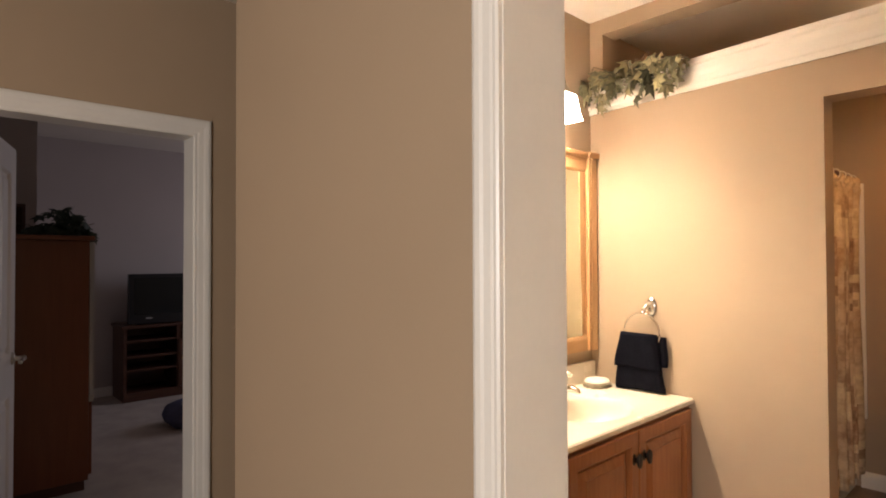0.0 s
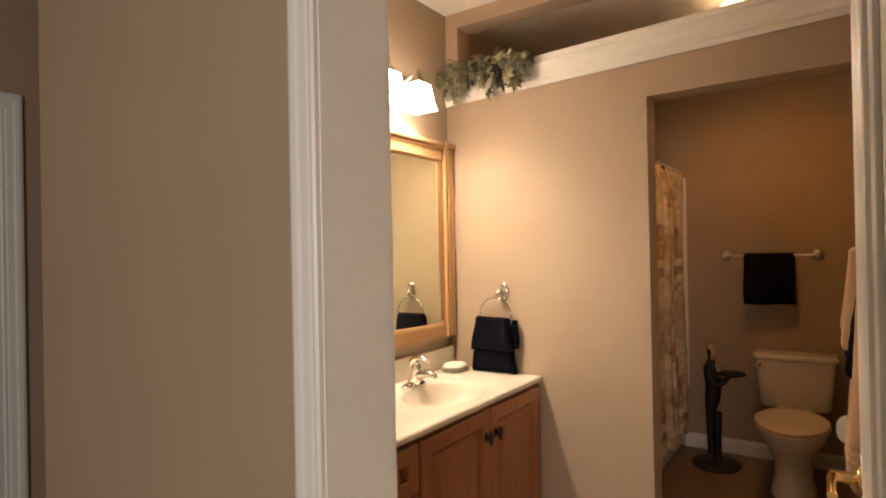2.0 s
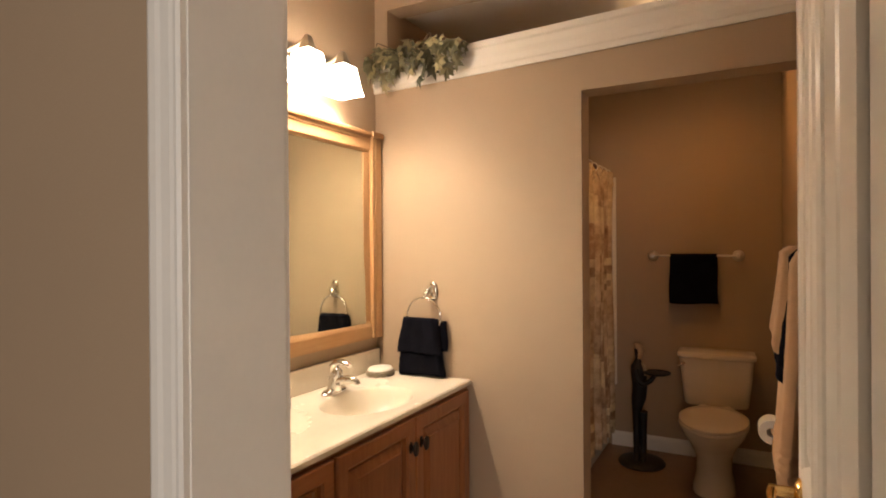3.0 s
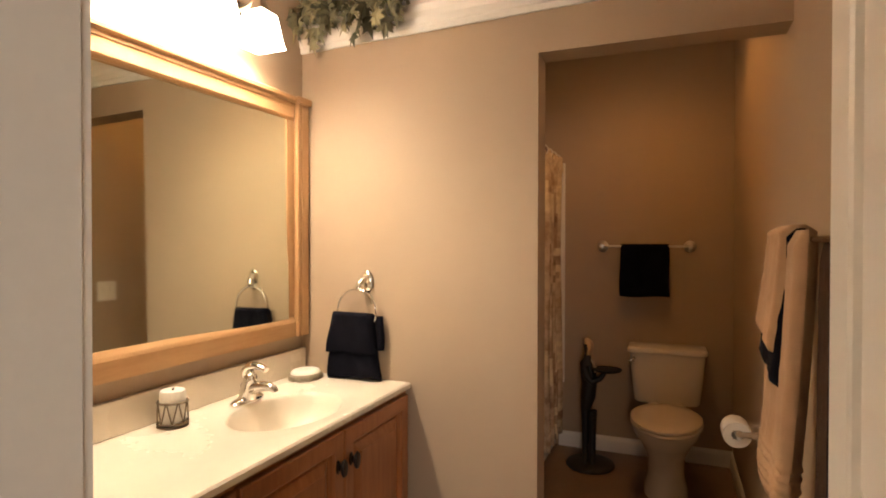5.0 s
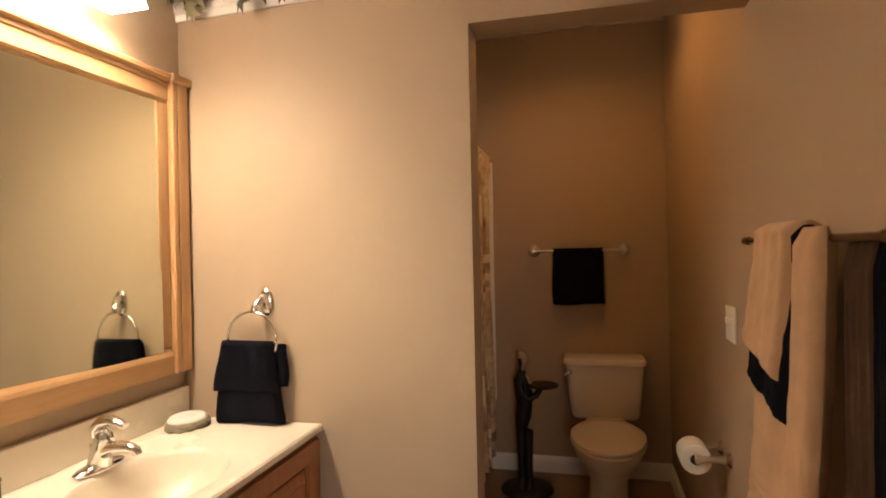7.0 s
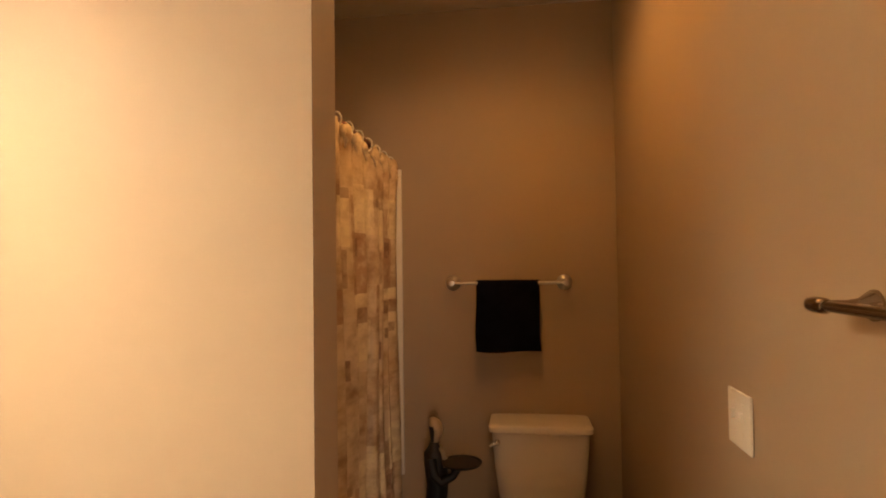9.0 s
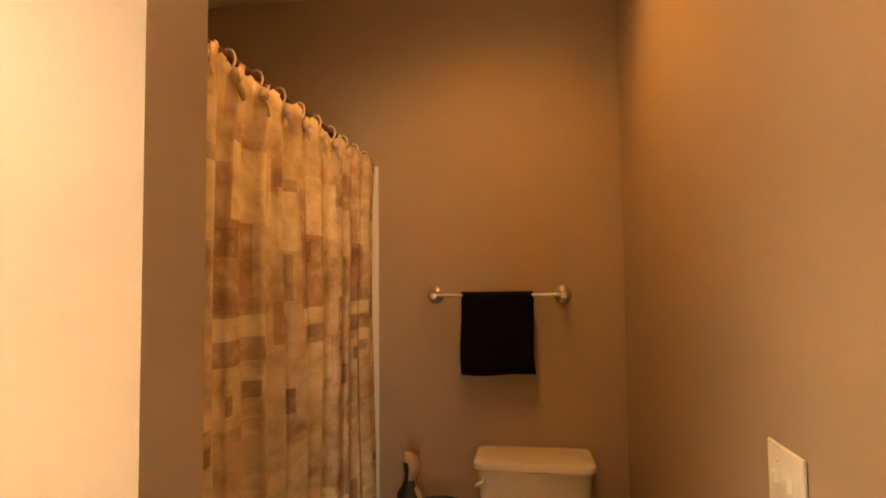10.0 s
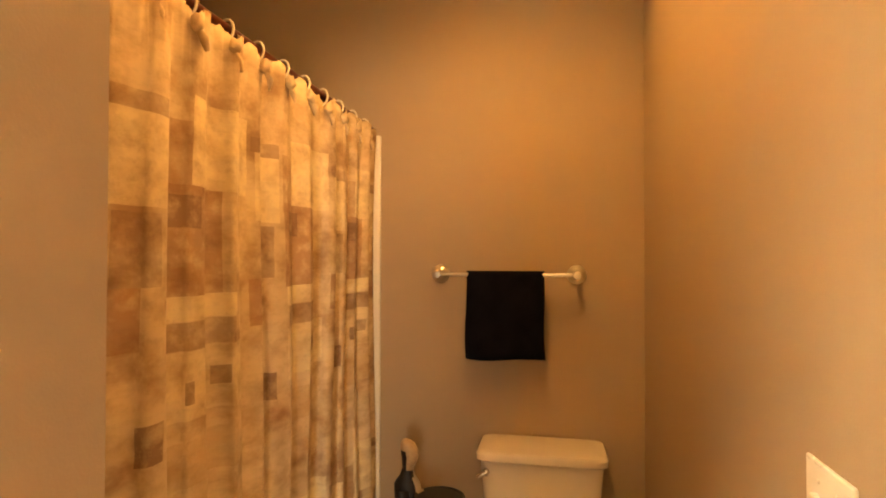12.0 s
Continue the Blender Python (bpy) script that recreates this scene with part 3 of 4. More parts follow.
def bowl_top():
    bm = bmesh.new()
    segs = 64
    x0, x1, y0, y1, zt, zb = 0.003, 0.53, VY0, -0.004, 0.811, 0.788
    edge = []
    for i in range(segs):
        a = 2 * math.pi * i / segs
        c, s = math.cos(a), math.sin(a)
        ts = []
        if abs(c) > 1e-6:
            ts.append(((x1 if c > 0 else x0) - BC[0]) / c)
        if abs(s) > 1e-6:
            ts.append(((y1 if s > 0 else y0) - BC[1]) / s)
        t = min(v for v in ts if v > 0)
        edge.append((BC[0] + c * t, BC[1] + s * t))
    for cx in (x0, x1):
        for cy in (y0, y1):
            k = min(range(segs), key=lambda q: (edge[q][0] - cx) ** 2 + (edge[q][1] - cy) ** 2)
            edge[k] = (cx, cy)
    rings = []

    def ring(f):
        rings.append([bm.verts.new(f(i)) for i in range(segs)])

    def clampxy(p, d):
        return (min(max(p[0], x0 + d), x1 - d), min(max(p[1], y0 + d), y1 - d))
    ring(lambda i: (*edge[i], zb))
    ring(lambda i: (*edge[i], zt - 0.006))
    ring(lambda i: (*clampxy(edge[i], 0.006), zt))
    for k, z in ((1.22, 0.0), (1.18, -0.0035), (1.02, -0.004), (1.0, -0.006), (0.965, -0.016), (0.92, -0.04), (0.84, -0.075), (0.70, -0.105), (0.48, -0.125), (0.2, -0.132), (0.07, -0.134)):
        ring(lambda i, k=k, z=z: (BC[0] + BA * k * math.cos(2 * math.pi * i / segs), BC[1] + BB * k * math.sin(2 * math.pi * i / segs), zt + z))
    for a, b in zip(rings, rings[1:]):
        for i in range(segs):
            bm.faces.new((a[i], a[(i + 1) % segs], b[(i + 1) % segs], b[i]))
    bm.faces.new(rings[-1])
    return bm


top = thing("countertop", (0.27, -0.76, 0.788), "cream cultured marble vanity top with moulded oval basin", "countertop")
part("basin_slab", bowl_top(), MARBLE, top, smooth=35)
part("backsplash", box(0.002, VY0, 0.8115, 0.022, -0.004, 0.918), MARBLE, top, bevel=0.004)
part("drain", lathe([(0, 0.004), (0.012, 0.004), (0.016, 0.003), (0.022, 0.002), (0.024, 0)], (BC[0], BC[1], 0.678), 24), CHROME, top, "chrome drain", smooth=40)

# faucet: wide foot, leaning body, spout over the bowl, lever cap
fau = thing("faucet", (0.115, -0.47, 0.811), "chrome single lever basin faucet", "faucet")
FX, FY, FZ = 0.112, -0.475, 0.8115
bm = lathe([(0, 0), (0.030, 0), (0.030, 0.006), (0.026, 0.012), (0.018, 0.018), (0, 0.020)], (FX, FY, FZ), 32, sy=2.7)
part("foot", bm, CHROME, fau, smooth=40)
pts = [(FX, FY, FZ + 0.012), (FX + 0.004, FY, FZ + 0.035), (FX + 0.010, FY, FZ + 0.062), (FX + 0.016, FY, FZ + 0.085), (FX + 0.019, FY, FZ + 0.098), (FX + 0.021, FY, FZ + 0.106)]
part("body", tube(pts, [0.031, 0.029, 0.026, 0.024, 0.019, 0.008], 22), CHROME, fau, smooth=60)
pts = [(FX + 0.008, FY, FZ + 0.040), (FX + 0.040, FY, FZ + 0.053), (FX + 0.072, FY, FZ + 0.060), (FX + 0.100, FY, FZ + 0.060), (FX + 0.118, FY, FZ + 0.054), (FX + 0.122, FY, FZ + 0.044)]
part("spout", tube(pts, [0.022, 0.021, 0.018, 0.015, 0.013, 0.011], 18), CHROME, fau, smooth=60)
bm = tube([(FX - 0.008, FY, FZ + 0.084), (FX - 0.004, FY, FZ + 0.106), (FX + 0.012, FY, FZ + 0.124), (FX + 0.040, FY, FZ + 0.130), (FX + 0.068, FY, FZ + 0.124), (FX + 0.084, FY, FZ + 0.116)], [0.012, 0.018, 0.017, 0.013, 0.011, 0.009], 16)
for v in bm.verts:
    v.co.y = FY + (v.co.y - FY) * 1.35
part("lever", bm, CHROME, fau, smooth=60)
part("pop_up_rod", tube([(FX - 0.030, FY, FZ + 0.010), (FX - 0.030, FY, FZ + 0.050), (FX - 0.030, FY, FZ + 0.054), (FX - 0.030, FY, FZ + 0.062)], [0.0025, 0.0025, 0.005, 0.004], 10), CHROME, fau, smooth=50)

# soap dish: waxed oval soap in a woven ring
dish = thing("soap_dish", (0.10, -0.115, 0.811), "oval white soap in a woven metal dish", "soap dish")
part("tray", lathe([(0, 0), (0.052, 0), (0.060, 0.004), (0.062, 0.022), (0.058, 0.026), (0.054, 0.022), (0.050, 0.008), (0, 0.008)], (0.10, -0.115, 0.8112), 40, sy=1.2), WEAVE, dish, smooth=40)
for k in range(3):
    pts = [(0.10 + 0.0625 * math.cos(a), -0.115 + 1.2 * 0.0625 * math.sin(a), 0.8155 + 0.006 * k + 0.002 * math.sin(12 * a + 2 * k)) for a in [2 * math.pi * i / 72 for i in range(72)]]
    part("strand", tube(pts, 0.003, 6, closed=True), WEAVE, dish, smooth=60)
part("soap", lathe([(0, 0.010), (0.048, 0.010), (0.056, 0.018), (0.057, 0.028), (0.050, 0.037), (0.03, 0.041), (0, 0.042)], (0.10, -0.115, 0.8112), 40, sy=1.18), SOAPW, dish, smooth=50)

# candle jar in a twig pattern holder
jar = thing("candle_holder", (0.085, -0.775, 0.811), "white candle in a dark woven metal holder", "candle")
JX, JY, JZ = 0.088, -0.775, 0.8112
part("candle", lathe([(0, 0.003), (0.034, 0.003), (0.037, 0.01), (0.038, 0.098), (0.035, 0.110), (0.028, 0.113), (0.012, 0.110), (0, 0.109)], (JX, JY, JZ), 32), SOAPW, jar, smooth=40)
part("wick", tube([(JX, JY, JZ + 0.109), (JX + 0.002, JY, JZ + 0.116)], 0.0035, 8), BRONZE, jar)
for zz, rr in ((0.003, 0.043), (0.012, 0.043), (0.076, 0.043)):
    pts = [(JX + rr * math.cos(a), JY + rr * math.sin(a), JZ + zz) for a in [2 * math.pi * i / 40 for i in range(40)]]
    part("hoop", tube(pts, 0.0035, 8, closed=True), TWIG, jar, smooth=60)
for k in range(8):
    a0 = 2 * math.pi * k / 8
    for sg in (-1, 1):
        pts = [(JX + 0.043 * math.cos(a0 + sg * 0.36 * f), JY + 0.043 * math.sin(a0 + sg * 0.36 * f), JZ + 0.012 + 0.064 * f) for f in (0, 0.25, 0.5, 0.75, 1)]
        part("twig", tube(pts, 0.002, 6), TWIG, jar)

# framed mirror
mir = thing("mirror", (0.02, -0.75, 0.97), "wide wall mirror in a honey maple frame", "mirror")
GY0, GY1, GZ0, GZ1 = -1.375, -0.142, 1.066, 1.888
bm = box(-0.004, GY0 - 0.01, GZ0 - 0.01, 0.0, GY1 + 0.01, GZ1 + 0.01)
lean = Matrix.Translation((0.0135, (GY0 + GY1) / 2, (GZ0 + GZ1) / 2)) @ Matrix.Rotation(radians(-1.0), 4, "Z") @ Matrix.Rotation(radians(-0.6), 4, "Y") @ Matrix.Translation((0, -(GY0 + GY1) / 2, -(GZ0 + GZ1) / 2))
bm.transform(lean)
part("glass", bm, GLASS, mir, "silvered mirror glass")
RAIL = [(0, 0), (0.030, 0), (0.030, 0.012), (0.026, 0.016), (0.026, 0.060), (0.022, 0.068), (0.016, 0.074), (0, 0.074)]
bm = extrude_profile(RAIL, (0.003, GY0 - 0.05, 1.962), (0.003, GY1 + 0.05, 1.962), (1, 0, 0), (0, 0, -1))
part("top_rail", bm, OAK_Y, mir)
bm = extrude_profile([(0, 0), (0.030, 0), (0.030, 0.060), (0.026, 0.072), (0.016, 0.088), (0, 0.088)], (0.003, GY0 - 0.05, 0.978), (0.003, GY1 + 0.05, 0.978), (1, 0, 0), (0, 0, 1))
part("bottom_rail", bm, OAK_Y, mir)
for y0, y1 in ((GY1 + 0.000, GY1 + 0.052), (GY0 - 0.052, GY0)):
    part("inner_stile", box(0.003, y0, GZ0 + 0.0, 0.026, y1, GZ1 + 0.0), OAK_Z, mir, bevel=0.004)
for y0, y1 in ((-0.088, -0.012), (GY0 - 0.13, GY0 - 0.054)):
    plan = [(0, 0), (0.038, 0), (0.041, 0.003), (0.041, 0.019), (0.032, 0.021), (0.032, 0.026), (0.041, 0.028), (0.041, 0.073), (0.038, 0.076), (0, 0.076)]
    part("pilaster", extrude_profile(plan, (0.003, y0, 0.978), (0.003, y0, 1.962), (1, 0, 0), (0, 1, 0)), OAK_Z, mir)
    bm = box(0.003, y0 - 0.008, 1.9625, 0.056, min(y1 + 0.010, -0.003), 1.992)
    part("cap", bm, OAK_Y, mir, bevel=0.006)
bm = extrude_profile([(0, 0), (0.034, 0), (0.044, 0.008), (0.046, 0.020), (0.040, 0.026), (0, 0.026)], (0.003, GY0 - 0.046, 1.9625), (0.003, -0.097, 1.9625), (1, 0, 0), (0, 0, 1))
part("cornice", bm, OAK_Y, mir)

# vanity light: plate, bar, four arms with square bell shades
lamp = thing("vanity_light", (0.02, -0.75, 2.22), "four lamp vanity light with lit square glass shades", "wall lamp")
part("back_plate", box(0.002, -1.20, 2.17, 0.022, -0.30, 2.265), NICKEL, lamp, bevel=0.006)
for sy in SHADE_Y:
    part("arm", tube([(0.02, sy, 2.225), (0.07, sy, 2.235), (0.105, sy, 2.25), (SHADE_X, sy, 2.252)], 0.009, 10), NICKEL, lamp, smooth=60)
    bm = bmesh.new()
    for rr, z0, z1, r1 in ((0.013, 2.256, 2.266, 0.010), (0.018, 2.236, 2.256, 0.015), (0.028, 2.206, 2.236, 0.019)):
        q0 = [bm.verts.new((SHADE_X + a * rr, sy + b * rr, z0)) for a, b in ((-1, -1), (1, -1), (1, 1), (-1, 1))]
        q1 = [bm.verts.new((SHADE_X + a * r1, sy + b * r1, z1)) for a, b in ((-1, -1), (1, -1), (1, 1), (-1, 1))]
        for e in range(4):
            bm.faces.new((q0[e], q0[(e + 1) % 4], q1[(e + 1) % 4], q1[e]))
        bm.faces.new(q0)
        bm.faces.new(q1)
    part("socket_cap", bm, NICKEL, lamp, "nickel stepped square cap")
    bm = bmesh.new()
    prof = [(0.030, 2.208), (0.043, 2.201), (0.047, 2.180), (0.052, 2.150), (0.057, 2.115), (0.066, 2.082), (0.063, 2.082), (0.054, 2.115), (0.049, 2.150), (0.044, 2.180), (0.040, 2.198), (0.027, 2.205)]
    loops = []
    for h, z in prof:
        c = h * 0.94
        loops.append([bm.verts.new((SHADE_X + a, sy + b, z)) for a, b in ((-c, -h), (c, -h), (h, -c), (h, c), (c, h), (-c, h), (-h, c), (-h, -c))])
    loops.append(loops[0])
    for p, q in zip(loops, loops[1:]):
        for e in range(8):
            bm.faces.new((p[e], p[(e + 1) % 8], q[(e + 1) % 8], q[e]))
    part("shade", bm, SHADE, lamp, "lit frosted glass shade", smooth=30)

# towel ring with its folded hand towel
tr = thing("towel_ring", (0.325, -0.003, 1.22), "chrome towel ring on the painted wall", "towel ring")
bm = lathe([(0, 0), (0.026, 0), (0.027, 0.004), (0.024, 0.009), (0.014, 0.013), (0, 0.014)], (0.331, -0.002, 1.212), 32, turn=Matrix.Rotation(radians(90), 4, "X"), sy=1.75)
part("wall_plate", bm, CHROME, tr, smooth=40)
part("post", tube([(0.329, -0.010, 1.228), (0.325, -0.026, 1.224), (0.318, -0.042, 1.208), (0.312, -0.050, 1.192), (0.310, -0.052, 1.180)], [0.013, 0.014, 0.012, 0.011, 0.010], 16), CHROME, tr, smooth=60)
RC, RR = (0.304, 1.092), 0.091
pts = [(RC[0] + RR * math.cos(a), -0.050, RC[1] + RR * math.sin(a)) for a in [2 * math.pi * i / 56 for i in range(56)]]
part("ring", tube(pts, 0.0048, 10, closed=True), CHROME, tr, smooth=60)


def folded_towel(name, w, drop, thick, m, mat, label, seed=1, wav=0.004, band=None, taper=0.05, parent=None, category="towel", lean=0.0, skew=0.0, slant=0.0):
    """A towel hung over a bar: local x along the bar, z down from the bar's top at 0, y across. Soft rounded slab with pleats."""
    rnd = random.Random(seed)
    bm = bmesh.new()
    nx, nz = 28, 96 if band else 34
    ph = [rnd.uniform(0, 6.28) for _ in range(6)]

    def surf(u, v, side):
        edge = min(u, 1 - u)
        half = thick * 0.5 * min(1.0, (edge / 0.05) ** 0.5 if edge < 0.05 else 1.0)
        low = min(1.0, ((1 - v) / 0.04) ** 0.5 if v > 0.96 else 1.0)
        high = min(1.0, 0.35 + v / 0.08)
        half *= max(0.25, low) * high
        x = (u - 0.5) * w * (1 - 0.7 * taper + taper * v * 1.4) + 0.006 * math.sin(5 * v + ph[0]) * v
        z = -v * drop * (1 + 0.012 * math.sin(6 * u + ph[1]) - 0.012 * u)
        y = side * half + wav * math.sin(9 * u + ph[2] + 2 * v) * v + side * 0.35 * wav * math.sin(21 * u + ph[3]) + lean * v ** 1.3 + 0.0012 * math.sin(47 * u + ph[4]) * math.sin(39 * v + ph[5])
        x += skew * v
        z -= slant * (0.5 - u) * v ** 2
        if band and band[0] < v < band[1]:
            y += side * 0.0045 * math.sin((v - band[0]) / (band[1] - band[0]) * 8 * math.pi)
        return m @ Vector((x, y, z))
    f = [[bm.verts.new(surf(i / nx, j / nz, 1)) for i in range(nx + 1)] for j in range(nz + 1)]
    b = [[bm.verts.new(surf(i / nx, j / nz, -1)) for i in range(nx + 1)] for j in range(nz + 1)]
    for j in range(nz):
        for i in range(nx):
            bm.faces.new((f[j][i], f[j][i + 1], f[j + 1][i + 1], f[j + 1][i]))
            bm.faces.new((b[j][i], b[j + 1][i], b[j + 1][i + 1], b[j][i + 1]))
    for j in range(nz):
        for i in (0, nx):
            bm.faces.new((f[j][i], f[j + 1][i], b[j + 1][i], b[j][i]))
    for i in range(nx):
        for j in (0, nz):
            bm.faces.new((f[j][i], f[j][i + 1], b[j][i + 1], b[j][i]))
    if parent is not None:
        return part(name, bm, mat, parent, label, smooth=70)
    return tagged(part(name, bm, mat, None, "", smooth=70), label, category)


ht = thing("hand_towel", (0.297, -0.05, 0.815), "folded navy blue hand towel hanging from the towel ring", "towel")
folded_towel("front_fold", 0.205, 0.170, 0.040, pose(0.290, -0.070, 1.090), NAVY, "", seed=3, taper=0.24, parent=ht)
folded_towel("back_fold", 0.215, 0.272, 0.050, pose(0.295, -0.052, 1.086), NAVY, "", seed=4, taper=0.24, parent=ht)
folded_towel("rear_flap", 0.150, 0.145, 0.026, pose(0.345, -0.030, 1.075), NAVY, "", seed=6, parent=ht)

# ---- ivy on the ledge ----


def leaf_mesh(name, mat, size, seed):
    rnd = random.Random(seed)
    bm = bmesh.new()
    tips = [(0, 1.0), (0.16, 0.55), (0.52, 0.62), (0.30, 0.22), (0.62, 0.02), (0.22, -0.06), (0.05, -0.22)]
    out = tips + [(-x, y) for x, y in reversed(tips[1:])]
    mid = bm.verts.new((0, 0.1 * size, 0.05 * size))
    ring = [bm.verts.new((x * size * rnd.uniform(0.9, 1.1), y * size * rnd.uniform(0.9, 1.1), -0.38 * size * (x * x + (y - 0.2) ** 2) * rnd.uniform(0.6, 1.6))) for x, y in out]
    for i in range(len(ring)):
        bm.faces.new((mid, ring[i], ring[(i + 1) % len(ring)]))
    me = bpy.data.meshes.new(name)
    bm.to_mesh(me)
    bm.free()
    me.materials.append(mat)
    return me


def ivy(name, centre, length, count, spread, fall, mat, label, seed, size, along, front, rise=0.10):
    rnd = random.Random(seed)
    t = thing(name, centre, label, "plant")
    meshes = [leaf_mesh("leaf", mat, size * s, seed + k) for k, s in enumerate((0.8, 1.0, 1.2, 1.0))]
    al, fr = Vector(along), Vector(front)
    c = Vector(centre)
    stems = bmesh.new()
    for k in range(9):
        s0 = c + al * rnd.uniform(-0.35, 0.35) * length + Vector((0, 0, 0.015))
        s1 = s0 + al * rnd.uniform(-0.12, 0.12) + fr * rnd.uniform(0.04, spread) + Vector((0, 0, rnd.uniform(0.02, 0.07)))
        s2 = s1 + al * rnd.uniform(-0.06, 0.06) + fr * rnd.uniform(0.0, 0.03) + Vector((0, 0, -rnd.uniform(0.3, 1.0) * fall))
        tube([s0, (s0 + s1) / 2 + Vector((0, 0, 0.02)), s1, s2], [0.0025, 0.002, 0.002, 0.0012], 6, stems)
    part("stems", stems, STEM, t)
    for k in range(count):
        u = rnd.uniform(-0.5, 0.5)
        prof = math.sqrt(max(0.05, 1 - (2 * abs(u)) ** 2.2))
        f = rnd.random()
        if f < 0.55:
            p = c + al * (u * length) + fr * (spread * rnd.uniform(0.55, 1.0)) + Vector((0, 0, 0.07 * prof - rnd.random() * (fall + 0.05) * prof * rnd.uniform(0.5, 1.0)))
            tilt = rnd.uniform(60, 110)
        else:
            p = c + al * (u * length) + fr * (spread * rnd.uniform(-0.5, 0.9)) + Vector((0, 0, rnd.uniform(0.02, rise) * prof))
            tilt = rnd.uniform(10, 70)
        ob = new("leaf", rnd.choice(meshes))
        head = math.degrees(math.atan2(fr.y, fr.x)) - 90 + rnd.uniform(-65, 65)
        ob.parent = t
        ob.matrix_parent_inverse = PLACE[t].inverted()
        ob.matrix_basis = pose(p.x, p.y, p.z, -tilt, rnd.uniform(-35, 35), head)
    return t


ivy("ivy_plant", (0.265, 0.0, 2.335), 0.56, 150, 0.10, 0.18, LEAF, "artificial variegated ivy lying on the plant ledge", 5, 0.066, (1, 0, 0), (0, -1, 0), 0.07)


# ---- toilet room ----
def loft(sections, bm=None, segs=40, cap=True):
    """Rounded sections (cx, cy, z, half width, half depth front, half depth back, squareness) joined into one skin."""
    bm = bm or bmesh.new()
    rings = []
    for cx, cy, z, hw, df, db, sq in sections:
        ring = []
        for i in range(segs):
            a = 2 * math.pi * i / segs
            c, s = math.cos(a), math.sin(a)
            px = math.copysign(abs(c) ** sq, c) * hw
            py = math.copysign(abs(s) ** sq, s) * (db if s > 0 else df)
            ring.append(bm.verts.new((cx + px, cy + py, z)))
        rings.append(ring)
    for a, b in zip(rings, rings[1:]):
        for i in range(segs):
            bm.faces.new((a[i], a[(i + 1) % segs], b[(i + 1) % segs], b[i]))
    if cap:
        bm.faces.new(rings[0])
        bm.faces.new(rings[-1])
    return bm


TX = 1.482
toilet = thing("toilet", (TX, 1.40, 0), "bone coloured two piece toilet with closed lid", "toilet")
bm = loft([(TX, 1.32, 0.0, 0.115, 0.20, 0.30, 0.75), (TX, 1.32, 0.03, 0.112, 0.195, 0.30, 0.8), (TX, 1.33, 0.10, 0.095, 0.165, 0.29, 0.85), (TX, 1.33, 0.20, 0.10, 0.18, 0.28, 0.9), (TX, 1.31, 0.28, 0.135, 0.24, 0.28, 0.95), (TX, 1.28, 0.345, 0.172, 0.285, 0.27, 1.0), (TX, 1.27, 0.385, 0.182, 0.295, 0.27, 1.0)])
part("bowl", bm, PORC, toilet, smooth=50)
part("seat", loft([(TX, 1.265, 0.386, 0.184, 0.30, 0.24, 1.0), (TX, 1.265, 0.392, 0.188, 0.305, 0.24, 1.0), (TX, 1.265, 0.404, 0.187, 0.303, 0.24, 1.0), (TX, 1.265, 0.406, 0.182, 0.30, 0.238, 1.0)]), SEAT, toilet, smooth=45)
part("lid", loft([(TX, 1.265, 0.4075, 0.180, 0.298, 0.238, 1.0), (TX, 1.265, 0.411, 0.186, 0.303, 0.24, 1.0), (TX, 1.265, 0.422, 0.185, 0.302, 0.24, 1.0), (TX, 1.265, 0.430, 0.172, 0.285, 0.228, 1.0), (TX, 1.265, 0.433, 0.12, 0.21, 0.17, 1.0)]), SEAT, toilet, smooth=50)
for hx in (-0.07, 0.07):
    part("lid_hinge", lathe([(0, 0), (0.017, 0), (0.017, 0.022), (0.012, 0.028), (0, 0.029)], (TX + hx, 1.515, 0.40), 16, sx=1.3), SEAT, toilet, smooth=40)
part("tank_neck", box(TX - 0.11, 1.50, 0.33, TX + 0.11, 1.72, 0.405), PORC, toilet, bevel=0.02)
bm = loft([(TX, 1.675, 0.40, 0.175, 0.085, 0.085, 0.28), (TX, 1.675, 0.415, 0.188, 0.093, 0.092, 0.28), (TX, 1.675, 0.55, 0.203, 0.10, 0.098, 0.26), (TX, 1.675, 0.702, 0.215, 0.105, 0.10, 0.25)])
part("tank", bm, PORC, toilet, smooth=40)
bm = loft([(TX, 1.672, 0.703, 0.222, 0.112, 0.103, 0.25), (TX, 1.672, 0.708, 0.228, 0.117, 0.106, 0.25), (TX, 1.672, 0.728, 0.229, 0.118, 0.106, 0.25), (TX, 1.672, 0.738, 0.222, 0.112, 0.103, 0.27), (TX, 1.672, 0.741, 0.20, 0.095, 0.09, 0.3)])
part("tank_lid", bm, PORC, toilet, smooth=40)
bm = lathe([(0, 0), (0.013, 0), (0.013, 0.006), (0.008, 0.01), (0, 0.011)], (TX - 0.19, 1.573, 0.665), 18, turn=Matrix.Rotation(radians(90), 4, "X"))
tube([(TX - 0.19, 1.562, 0.665), (TX - 0.208, 1.556, 0.660), (TX - 0.220, 1.556, 0.650)], [0.009, 0.009, 0.008], 10, bm)
part("flush_lever", bm, CHROME, toilet, "chrome flush lever", smooth=50)

# waiter statue stand, one plain mesh: round base, legs, tailcoat, head, arms and tray
SX, SY = 1.035, 1.50


